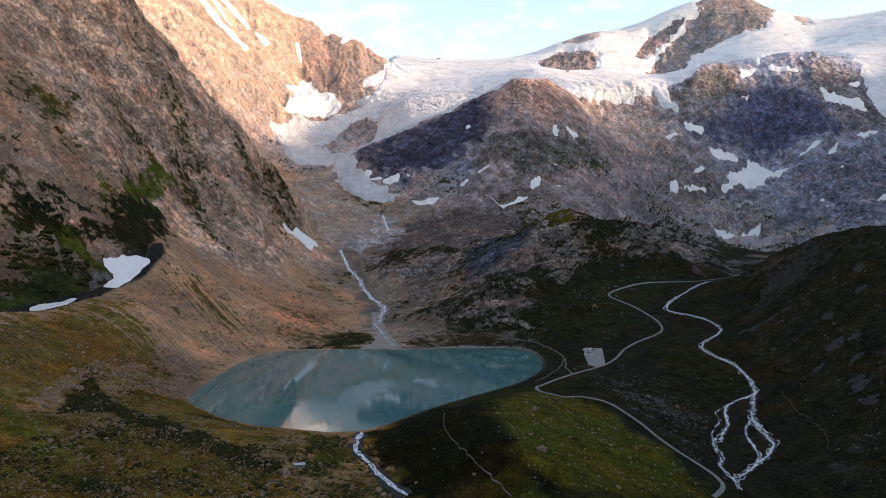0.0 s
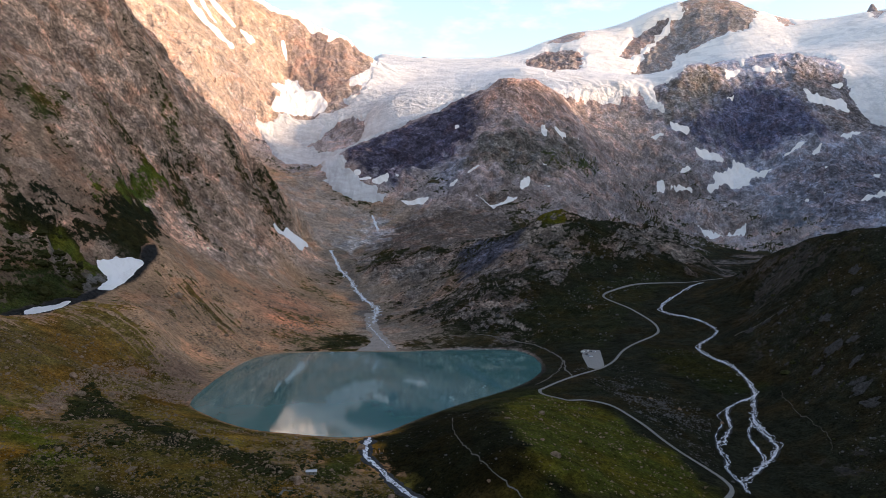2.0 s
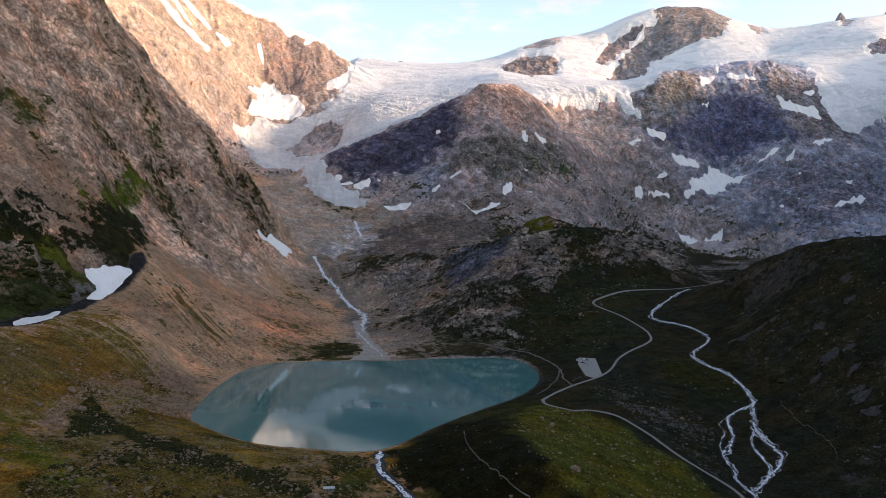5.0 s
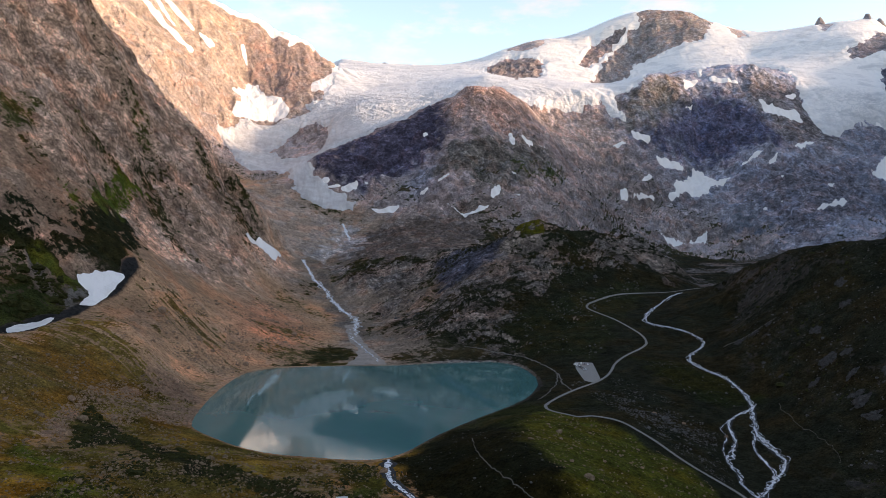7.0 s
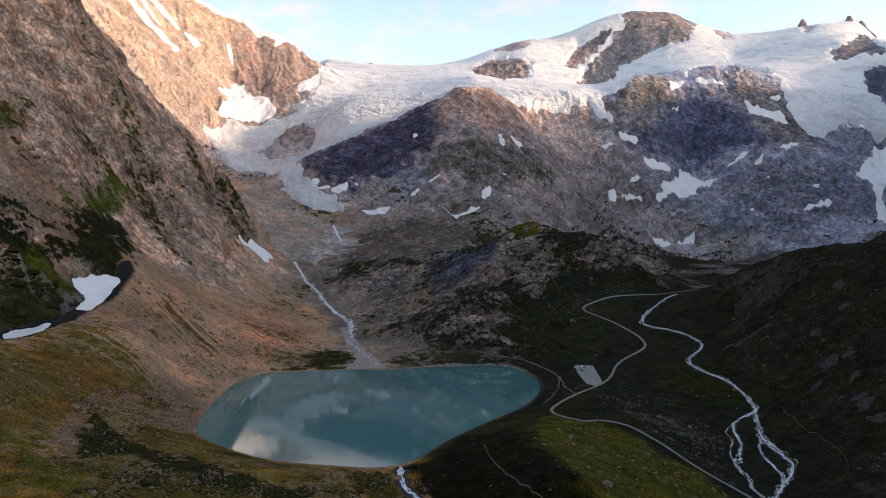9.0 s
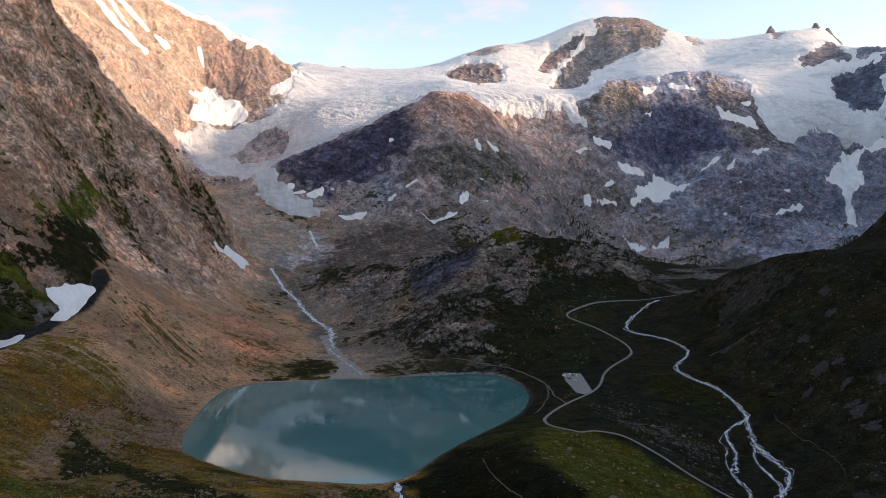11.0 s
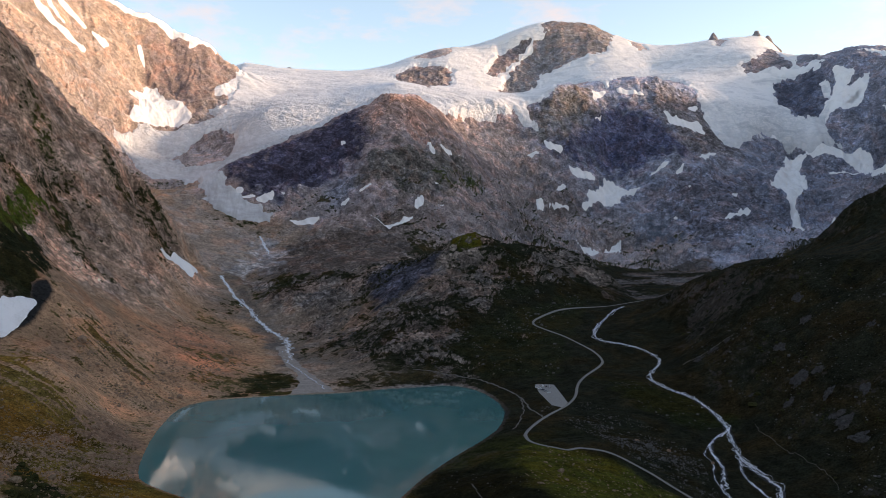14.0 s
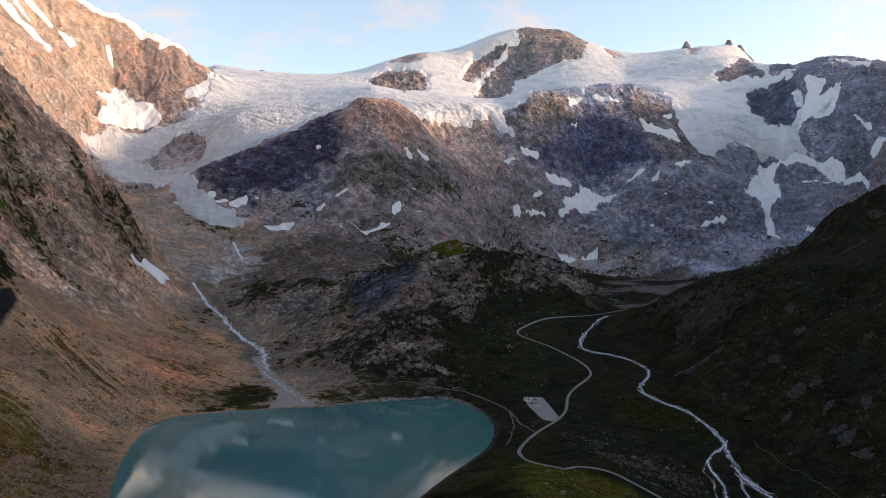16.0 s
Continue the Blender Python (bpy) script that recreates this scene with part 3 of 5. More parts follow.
def broad(x, y):
    """Height, share of each ground and roughness of the plain landforms."""
    out, share, rough = np.empty(len(x)), np.empty((len(x), len(KINDS))), np.empty(len(x))
    for k in range(0, len(x), 8000):
        s = slice(k, k + 8000)
        d = np.hypot(x[s, None] - FORMS[None, :, 0], y[s, None] - FORMS[None, :, 1])
        out[s] = -d @ WEIGHTS[:-1] / 1000.0 + WEIGHTS[-1]
        w = 1.0 / (d + 8.0) ** 4
        w /= w.sum(1, keepdims=True)
        rough[s] = w @ FORMS[:, 4]
        for j in range(len(KINDS)):
            share[s, j] = w[:, FORMS[:, 3] == j].sum(1)
    return out, share, rough


# the sheet: rings round a point in the valley, closest together where the ground rises steeply
NR = 696
AZIMUTHS = np.concatenate([np.radians(np.linspace(-32, 47, 1380)), np.radians(np.linspace(47, 328, 116))[1:-1]])
NA = len(AZIMUTHS)
LOG_R = np.concatenate([[0.0], np.linspace(math.log(15), math.log(4880), 420)])


def ring_index():
    """For each bearing, the ring number that lies at each sampled distance."""
    few = np.unique(np.append(np.arange(0, NA, 9), NA - 1))
    aa, rr = np.meshgrid(AZIMUTHS[few], np.exp(LOG_R))
    z = broad(CENTRE[0] + (rr * np.sin(aa)).ravel(), CENTRE[1] + (rr * np.cos(aa)).ravel())[0].reshape(rr.shape)
    lift = np.arctan2(z - 185.0, rr)
    rise = np.maximum(np.diff(lift, axis=0), 0) * np.clip((rr[1:] - 400) / 60, 0, 1)
    rise = rise / (rise.sum(0) + 0.02)
    even = np.diff(LOG_R)[:, None] * np.where(rr[1:] < 425, 0.011, 0.26)
    step = 0.44 * even / even.sum(0) + 0.56 * rise
    step = np.stack([np.convolve(np.pad(row, 6, mode="edge"), np.hanning(15)[1:-1] / np.hanning(15).sum(), mode="valid") for row in step])
    table = np.concatenate([np.zeros((1, len(few))), np.cumsum(step, 0)])
    table = table / table[-1] * (NR - 1)
    return np.stack([np.interp(np.arange(NA), few, row) for row in table])


RING = ring_index()
AA = np.broadcast_to(AZIMUTHS, (NR, NA))
RR = np.stack([np.exp(np.interp(np.arange(NR), RING[:, j], LOG_R)) for j in range(NA)], 1)
RR[0] = 0.02
GX, GY = CENTRE[0] + RR * np.sin(AA), CENTRE[1] + RR * np.cos(AA)


def spread(values, rough_r, rough_a):
    v = values.reshape(len(rough_r), len(rough_a))
    v = np.stack([np.interp(np.arange(NA), rough_a, row) for row in v])
    return np.stack([np.interp(np.arange(NR), rough_r, col) for col in v.T]).T


rough_r = np.unique(np.append(np.arange(0, NR, 3), NR - 1))
rough_a = np.unique(np.append(np.arange(0, NA, 4), NA - 1))
low_h, low_share, low_rough = broad(GX[np.ix_(rough_r, rough_a)].ravel(), GY[np.ix_(rough_r, rough_a)].ravel())
BASE = spread(low_h, rough_r, rough_a)
ROUGH = spread(low_rough, rough_r, rough_a)
SHARE = [spread(low_share[:, j], rough_r, rough_a) for j in range(len(KINDS))]


ROAD, ROAD_UP, RIVER, RIVER_BRAID = (rounded(v, 2, False) for v in (ROAD, ROAD_UP, RIVER, RIVER_BRAID))
RIVER_BRAID2, RIVER_BRAID3, OUTLET, STREAM, STREAM_MID, STREAM_LOW = (rounded(v, 2, False) for v in (RIVER_BRAID2, RIVER_BRAID3, OUTLET, STREAM, STREAM_MID, STREAM_LOW))
SHORE_PATH, SHORE_PATH2, KNOLL_PATH = (rounded(v, 2, False) for v in (SHORE_PATH, SHORE_PATH2, KNOLL_PATH))


def crags(h, rough):
    """Broken rock on the steep bare faces: blocks, steps and joints that lean with the strata."""
    px, pa = np.gradient(np.stack([GX, GY, h], -1), axis=0), np.gradient(np.stack([GX, GY, h], -1), axis=1)
    nrm = np.cross(pa, px)
    nz = np.abs(nrm[..., 2]) / (np.linalg.norm(nrm, axis=-1) + 1e-9)
    share = dict(zip(KINDS, SHARE))
    much = np.clip(rough, 0, 1) * (share["cliff"] * 1.0 + share["slab"] * 0.9 + share["rock"] + share["hazy_rock"] + share["rust"] + share["pale"] + 0.8 * share["warm"]) + 0.22 * share["moor"] * rough
    seen = (much > 0.05) & (AA < math.radians(48)) & (RR > 360)
    x, y, z, m = GX[seen], GY[seen], h[seen], much[seen]
    size = np.clip(RR[seen] / 1500, 0.6, 2.0)
    lean = 0.45 * np.where(x > 100, 1.0, -0.6)
    u, v, w = x + lean * z, y, 1.5 * z - 0.5 * x * np.sign(lean)
    out = 0.0
    for k, (wide, tall) in enumerate(((130, 13.0), (58, 8.0), (27, 5.0), (12.5, 2.6), (6.4, 1.1))):
        s = wide * np.where(size > 1.2, 1.35, 1.0)
        n = wave3(u / s, v / s, w / s, 10 + k)
        if k < 4:
            steps = n * 3.2
            n = 0.45 * n + 0.55 * (np.floor(steps) + np.clip((steps - np.floor(steps)) * 3.0 - 1.0, 0, 1) - 0.5) / 3.2
        crease = 0.42 - np.abs(wave3(u / s + 31, v / s, w / s - 7, 20 + k)) * 1.35
        out = out + tall * (0.9 * n + 0.55 * crease) * np.clip(size, 0.75, 1.7) * (np.clip(size - 0.7, 0.15, 1) if k == 0 else 1.0)
    lifted = np.zeros(h.shape)
    lifted[seen] = out * m / np.clip(nz[seen], 0.42, 1)
    return lifted


def relief():
    """Crags, gullies, hummocks and humps laid over the landforms."""
    h = BASE.copy()
    wx = GX + 25 * wave(GX / 90, GY / 90, 31)
    wy = GY + 25 * wave(GX / 90, GY / 90, 32)
    big = fractal(wx, wy, 190, 4, 40, 0.55, True)
    fine = fractal(wx, wy, 38, 5, 50, 0.6, True)
    big, fine = big - big.mean(), fine - fine.mean()
    share = dict(zip(KINDS, SHARE))
    ice = np.clip(np.maximum(cropped(inside, ICE_CAP, 40, GX, GY), cropped(inside, ICE_MAIN, 40, GX, GY)) / 40, 0, 1)
    for hole in (R_SUMMIT, R_RIB, R_WEST, R_EAST, R_EAST2, ICE_MAIN_ROCK):
        ice = np.minimum(ice, np.clip(-cropped(inside, hole, 40, GX, GY) / 30, 0, 1))
    plainer = ROUGH * (1 - 0.85 * ice)
    # gullies that run down the flanks
    gully = fractal(wy * 1.0 + 0.3 * wx, wx * 0.3, 80, 2, 140, 0.5, True)
    h += 11 * share["cliff"] * (gully - gully.mean())
    gully = fractal(wx, wy * 0.2, 85, 4, 144, 0.55, True)
    h += 10 * np.clip(ROUGH * 1.4, 0.3, 1) * ((share["rock"] + share["hazy_rock"] + share["rust"] + share["pale"]) * (1 - ice) + 0.5 * share["slab"]) * (gully - gully.mean())
    gully = fractal(0.7 * wx + 0.7 * wy, 0.15 * (wx - wy), 95, 4, 148, 0.55, True)
    h += 13 * share["warm"] * (gully - gully.mean())
    h += (2.6 * share["cliff"] + 2.0 * share["slab"] + 0.8 * share["moor"]) * (fractal(wx, wy, 15, 3, 152, 0.6, True) - 0.2)
    h += plainer * (26 * big * np.clip(RR / 1500, 0.45, 1.3) + 7.5 * fine * np.clip(RR / 1400, 0.5, 1.6))
    snow = np.zeros(h.shape)
    for outline in SNOW_PATCHES:
        snow = np.maximum(snow, np.clip(cropped(inside, outline, 25, GX, GY) / 14 + 0.7, 0, 1))
    h += crags(h, plainer * (1 - 0.9 * snow))
    soft = 1 - np.clip(ROUGH, 0, 1)
    ways = np.full(GX.shape, 1e9)
    for track in (ROAD, ROAD_UP, RIVER, RIVER_BRAID, RIVER_BRAID2, OUTLET, SHORE_PATH, KNOLL_PATH, STREAM, STREAM_MID, STREAM_LOW):
        ways = np.minimum(ways, cropped(near_line, track, 26, GX, GY))
    ways = np.minimum(ways, np.maximum(0, -cropped(inside, PARKING, 26, GX, GY)))
    even = np.clip((ways - 6) / 18, 0.06, 1)
    h = BASE + (h - BASE) * even
    soft = soft * even
    h += soft * (1.6 * fractal(GX, GY, 45, 3, 60) + 0.7 * fractal(GX, GY, 9, 3, 65))
    sd = cropped(inside, SHORE, 60, GX, GY)
    h = np.where(sd > 0, np.minimum(h, -0.4 - 0.1 * sd), h)
    shore = np.clip(-sd / 45, 0, 1)
    h = np.where(sd <= 0, np.maximum(h * shore + (1 - shore) * (0.25 - 0.09 * sd), 0.25 + 0.02 * np.minimum(-sd, 20) - 100 * (shore >= 1)), h)
    return h


HEIGHT = relief()


def height(x, y):
    """The ground's height at a place."""
    x, y = np.asarray(x, float), np.asarray(y, float)
    r = np.hypot(x - CENTRE[0], y - CENTRE[1])
    a = np.arctan2(x - CENTRE[0], y - CENTRE[1])
    a = np.where(a < AZIMUTHS[0], a + 2 * np.pi, a)
    j = np.clip(np.interp(a, AZIMUTHS, np.arange(NA)), 0, NA - 1.001)
    j0 = j.astype(int)
    k = np.clip(np.interp(np.log(r + 1e-9), LOG_R, np.arange(len(LOG_R))), 0, len(LOG_R) - 1.001)
    k0 = k.astype(int)
    i = np.clip(RING[k0, j0] * (k0 + 1 - k) + RING[k0 + 1, j0] * (k - k0), 0, NR - 1.001)
    i0 = i.astype(int)
    u, v = i - i0, j - j0
    return (HEIGHT[i0, j0] * (1 - u) + HEIGHT[i0 + 1, j0] * u) * (1 - v) + (HEIGHT[i0, j0 + 1] * (1 - u) + HEIGHT[i0 + 1, j0 + 1] * u) * v


# ---- materials ----
def material(name):
    m = bpy.data.materials.new(name)
    m.use_nodes = True
    return m, m.node_tree.nodes, m.node_tree.links, m.node_tree.nodes["Principled BSDF"]


def plain(name, colour, rough=0.8, metal=0.0):
    m, n, l, b = material(name)
    b.inputs["Base Color"].default_value = (*colour, 1)
    b.inputs["Roughness"].default_value, b.inputs["Metallic"].default_value = rough, metal
    return m


def grains(n, l, scale, detail=6.0, roughness=0.6, distort=0.0, stretch=None):
    """Noise in metres: scale is the number of waves per metre."""
    place = n.new("ShaderNodeNewGeometry")
    out = place.outputs["Position"]
    if stretch:
        mul = n.new("ShaderNodeVectorMath")
        mul.operation = "MULTIPLY"
        l.new(out, mul.inputs[0])
        mul.inputs[1].default_value = stretch
        out = mul.outputs[0]
    tex = n.new("ShaderNodeTexNoise")
    tex.inputs["Scale"].default_value, tex.inputs["Detail"].default_value = scale, detail
    tex.inputs["Roughness"].default_value, tex.inputs["Distortion"].default_value = roughness, distort
    l.new(out, tex.inputs["Vector"])
    return tex.outputs[0]


def remap(n, l, value, lo, hi, to_lo=0.0, to_hi=1.0):
    node = n.new("ShaderNodeMapRange")
    l.new(value, node.inputs[0])
    for k, v in zip((1, 2, 3, 4), (lo, hi, to_lo, to_hi)):
        node.inputs[k].default_value = v
    return node.outputs[0]


def maths(n, l, op, a, b):
    node = n.new("ShaderNodeMath")
    node.operation = op
    for k, v in enumerate((a, b)):
        if isinstance(v, (int, float)):
            node.inputs[k].default_value = v
        else:
            l.new(v, node.inputs[k])
    return node.outputs[0]


def blend(n, l, factor, a, b, how="MIX"):
    node = n.new("ShaderNodeMix")
    node.data_type, node.blend_type = "RGBA", how
    for key, v in ((0, factor), (6, a), (7, b)):
        if isinstance(v, (int, float)):
            node.inputs[key].default_value = v
        elif isinstance(v, tuple):
            node.inputs[key].default_value = (*v, 1)
        else:
            l.new(v, node.inputs[key])
    return node.outputs[2]


def relief_bump(n, l, b, height_value, strength, distance):
    node = n.new("ShaderNodeBump")
    node.inputs["Strength"].default_value, node.inputs["Distance"].default_value = strength, distance
    l.new(height_value, node.inputs["Height"])
    l.new(node.outputs[0], b.inputs["Normal"])


def ground_material():
    """Rock and soil of each zone, with growth over it where the cover is dense enough."""
    m, n, l, b = material("rock_and_turf")
    stone, growth = n.new("ShaderNodeVertexColor"), n.new("ShaderNodeVertexColor")
    stone.layer_name, growth.layer_name = "stone", "growth"
    cover, craggy = n.new("ShaderNodeAttribute"), n.new("ShaderNodeAttribute")
    cover.attribute_name, craggy.attribute_name = "cover", "craggy"
    broad_n = grains(n, l, 0.016, 5, 0.6, 0.6)
    strata = n.new("ShaderNodeMapping")
    strata.vector_type = "TEXTURE"
    strata.inputs["Rotation"].default_value = (0.0, radians(38), radians(12))
    strata.inputs["Scale"].default_value = (1.22, 1.0, 0.86)
    l.new(n.new("ShaderNodeNewGeometry").outputs["Position"], strata.inputs["Vector"])

    def laid(scale, detail, roughness, distort=0.2):
        tex = n.new("ShaderNodeTexNoise")
        tex.inputs["Scale"].default_value, tex.inputs["Detail"].default_value = scale, detail
        tex.inputs["Roughness"].default_value, tex.inputs["Distortion"].default_value = roughness, distort
        l.new(strata.outputs[0], tex.inputs["Vector"])
        return tex.outputs[0]
    mid_n = laid(0.075, 7, 0.62)
    lump_n = grains(n, l, 0.055, 4, 0.5)
    fine_n = grains(n, l, 0.42, 7, 0.8)
    place = n.new("ShaderNodeNewGeometry")
    tint = n.new("ShaderNodeTexNoise")
    tint.inputs["Scale"].default_value, tint.inputs["Detail"].default_value = 0.05, 3.0
    l.new(place.outputs["Position"], tint.inputs["Vector"])
    warp = n.new("ShaderNodeVectorMath")
    warp.operation = "MULTIPLY_ADD"
    l.new(tint.outputs["Color"], warp.inputs[0])
    warp.inputs[1].default_value = (11, 11, 9)
    l.new(place.outputs["Position"], warp.inputs[2])
    cells = []
    for scale in (0.034, 0.12):
        block = n.new("ShaderNodeTexVoronoi")
        block.inputs["Scale"].default_value = scale
        l.new(warp.outputs[0], block.inputs["Vector"])
        parts = n.new("ShaderNodeSeparateColor")
        l.new(block.outputs["Color"], parts.inputs[0])
        cells.append(parts.outputs[0])
    # tones at three sizes, and dark joints that run with the leaning strata
    wide_n = laid(0.013, 7, 0.58)
    step_n = laid(0.045, 5, 0.55)
    chip_n = laid(0.17, 4, 0.58)
    joints = []
    for scale, wide, low in ((0.020, 0.030, 0.66), (0.055, 0.040, 0.55), (0.13, 0.055, 0.60)):
        vein = laid(scale, 5, 0.55, 0.0)
        joints.append(remap(n, l, maths(n, l, "ABSOLUTE", maths(n, l, "SUBTRACT", vein, 0.5), 0.0), 0.0, wide, low, 1.05))
    joint = maths(n, l, "MULTIPLY", joints[0], maths(n, l, "MULTIPLY", joints[1], joints[2]))
    gap = maths(n, l, "MULTIPLY", remap(n, l, step_n, 0.42, 0.56, 0.70, 1.18), remap(n, l, chip_n, 0.41, 0.54, 0.66, 1.24))
    gap = maths(n, l, "MULTIPLY", gap, remap(n, l, wide_n, 0.40, 0.60, 0.74, 1.22))
    gap = maths(n, l, "MULTIPLY", gap, joint)
    crag = maths(n, l, "MULTIPLY", remap(n, l, mid_n, 0.33, 0.67, 0.82, 1.25), gap)
    crag = maths(n, l, "MULTIPLY", crag, maths(n, l, "MULTIPLY", remap(n, l, cells[0], 0, 1, 0.84, 1.16), remap(n, l, cells[1], 0, 1, 0.68, 1.34)))
    soft = maths(n, l, "MULTIPLY", remap(n, l, mid_n, 0.3, 0.7, 0.75, 1.25), remap(n, l, fine_n, 0.32, 0.68, 0.55, 1.45))
    soft = maths(n, l, "MULTIPLY", soft, remap(n, l, grains(n, l, 0.24, 3, 0.5), 0.40, 0.46, 0.6, 1.04))
    crag = maths(n, l, "MULTIPLY", crag, remap(n, l, fine_n, 0.32, 0.68, 0.80, 1.25))
    both = n.new("ShaderNodeMix")
    l.new(craggy.outputs["Fac"], both.inputs[0])
    l.new(soft, both.inputs[2])
    l.new(crag, both.inputs[3])
    lit = maths(n, l, "MULTIPLY", both.outputs[0], remap(n, l, broad_n, 0.3, 0.7, 0.8, 1.2))
    grey = blend(n, l, 1.0, stone.outputs[0], lit, "MULTIPLY")
    hue = blend(n, l, remap(n, l, broad_n, 0.5, 0.6, 0, 0.6), grey, blend(n, l, 1.0, grey, (1.22, 0.94, 0.84), "MULTIPLY"))
    hue = blend(n, l, remap(n, l, cells[0], 0.72, 0.8, 0, 0.5), hue, blend(n, l, 1.0, grey, (0.85, 0.95, 1.08), "MULTIPLY"))
    sway = maths(n, l, "ADD", maths(n, l, "MULTIPLY", mid_n, 0.45), maths(n, l, "ADD", maths(n, l, "MULTIPLY", fine_n, 0.27), maths(n, l, "MULTIPLY", chip_n, 0.28)))
    over = remap(n, l, maths(n, l, "ADD", sway, cover.outputs["Fac"]), 0.98, 1.02)
    green = blend(n, l, 1.0, growth.outputs[0], maths(n, l, "MULTIPLY", remap(n, l, fine_n, 0.34, 0.66, 0.2, 1.85), remap(n, l, mid_n, 0.3, 0.7, 1.5, 0.5)), "MULTIPLY")
    green = blend(n, l, remap(n, l, broad_n, 0.45, 0.62, 0, 0.7), green, blend(n, l, 1.0, green, (1.7, 1.1, 0.7), "MULTIPLY"))
    l.new(blend(n, l, over, hue, green), b.inputs["Base Color"])
    b.inputs["Roughness"].default_value = 0.9
    b.inputs["Specular IOR Level"].default_value = 0.02
    high = maths(n, l, "ADD", maths(n, l, "MULTIPLY", lump_n, 3.0), maths(n, l, "ADD", maths(n, l, "MULTIPLY", chip_n, 4.5), maths(n, l, "MULTIPLY", step_n, 5.0)))
    high = maths(n, l, "ADD", high, maths(n, l, "ADD", maths(n, l, "MULTIPLY", joint, 2.0), maths(n, l, "MULTIPLY", cells[1], 2.2)))
    high = maths(n, l, "ADD", maths(n, l, "MULTIPLY", high, craggy.outputs["Fac"]), maths(n, l, "MULTIPLY", fine_n, 1.6))
    relief_bump(n, l, b, high, 1.0, 1.0)
    return m


def snow_material(name, base, dirt, amount):
    m, n, l, b = material(name)
    broad_n, fine_n = grains(n, l, 0.03, 6, 0.65, 0.8), grains(n, l, 0.4, 5, 0.65)
    spots = remap(n, l, maths(n, l, "ADD", maths(n, l, "MULTIPLY", broad_n, 0.7), maths(n, l, "MULTIPLY", fine_n, 0.3)), 0.5, 0.72, 0.0, amount)
    l.new(blend(n, l, spots, base, dirt), b.inputs["Base Color"])
    b.inputs["Roughness"].default_value = 0.6
    relief_bump(n, l, b, maths(n, l, "ADD", maths(n, l, "MULTIPLY", broad_n, 4.0), fine_n), 0.5, 1.0)
    return m


def ice_material():
    """Glacier ice: dirty grey below, firn above, broken by crevasses."""
    m, n, l, b = material("glacier_ice")
    firn, broken = n.new("ShaderNodeAttribute"), n.new("ShaderNodeAttribute")
    firn.attribute_name, broken.attribute_name = "firn", "broken"
    broad_n, fine_n = grains(n, l, 0.010, 6, 0.65, 1.2, (1.0, 1.0, 3.0)), grains(n, l, 0.10, 7, 0.7, 0.8)
    streak = grains(n, l, 0.011, 7, 0.66, 1.0, (0.8, 1.0, 2.2))
    flow = grains(n, l, 0.05, 6, 0.65, 0.5, (1.3, 0.18, 0.35))
    ice = blend(n, l, remap(n, l, flow, 0.35, 0.65), (0.42, 0.415, 0.415), (0.58, 0.58, 0.585))
    dirty = blend(n, l, remap(n, l, broad_n, 0.42, 0.65, 0.0, 0.6), ice, (0.34, 0.31, 0.30))
    clean = blend(n, l, remap(n, l, streak, 0.48, 0.64, 0.0, 0.75), (0.75, 0.73, 0.715), (0.47, 0.475, 0.49))
    tone = blend(n, l, firn.outputs["Fac"], dirty, clean)
    split = n.new("ShaderNodeTexVoronoi")
    split.feature = "DISTANCE_TO_EDGE"
    place, pull = n.new("ShaderNodeNewGeometry"), n.new("ShaderNodeVectorMath")
    pull.operation = "MULTIPLY"
    pull.inputs[1].default_value = (0.022, 0.045, 0.03)
    l.new(place.outputs["Position"], pull.inputs[0])
    bend = n.new("ShaderNodeVectorMath")
    bend.operation = "MULTIPLY_ADD"
    ripple = n.new("ShaderNodeTexNoise")
    ripple.inputs["Scale"].default_value, ripple.inputs["Detail"].default_value = 0.03, 4.0
    l.new(place.outputs["Position"], ripple.inputs["Vector"])
    l.new(ripple.outputs["Color"], bend.inputs[0])
    bend.inputs[1].default_value = (3.4, 3.4, 3.4)
    l.new(pull.outputs[0], bend.inputs[2])
    l.new(bend.outputs[0], split.inputs["Vector"])
    split.inputs["Scale"].default_value = 1.0
    chasm = maths(n, l, "MULTIPLY", remap(n, l, split.outputs["Distance"], 0.03, 0.18, 1.0, 0.0), remap(n, l, broken.outputs["Fac"], 0.25, 0.8))
    l.new(blend(n, l, maths(n, l, "MULTIPLY", chasm, 0.4), tone, (0.28, 0.32, 0.36)), b.inputs["Base Color"])
    b.inputs["Roughness"].default_value = 0.55
    deep = maths(n, l, "SUBTRACT", maths(n, l, "MULTIPLY", fine_n, 0.7), maths(n, l, "MULTIPLY", chasm, 3.5))
    relief_bump(n, l, b, maths(n, l, "ADD", deep, maths(n, l, "MULTIPLY", streak, 5.0)), 0.7, 1.0)
    return m


def surface(name, dark, light, scale, rough=0.85, bump=0.4, depth=0.2):
    """A plain matter with grain at two scales."""
    m, n, l, b = material(name)
    a, c = grains(n, l, scale, 6, 0.65, 0.3), grains(n, l, scale * 7, 4, 0.6)
    f = maths(n, l, "ADD", maths(n, l, "MULTIPLY", a, 0.6), maths(n, l, "MULTIPLY", c, 0.4))
    l.new(blend(n, l, remap(n, l, f, 0.35, 0.65), dark, light), b.inputs["Base Color"])
    b.inputs["Roughness"].default_value, b.inputs["Specular IOR Level"].default_value = rough, 0.04
    relief_bump(n, l, b, f, bump, depth)
    return m


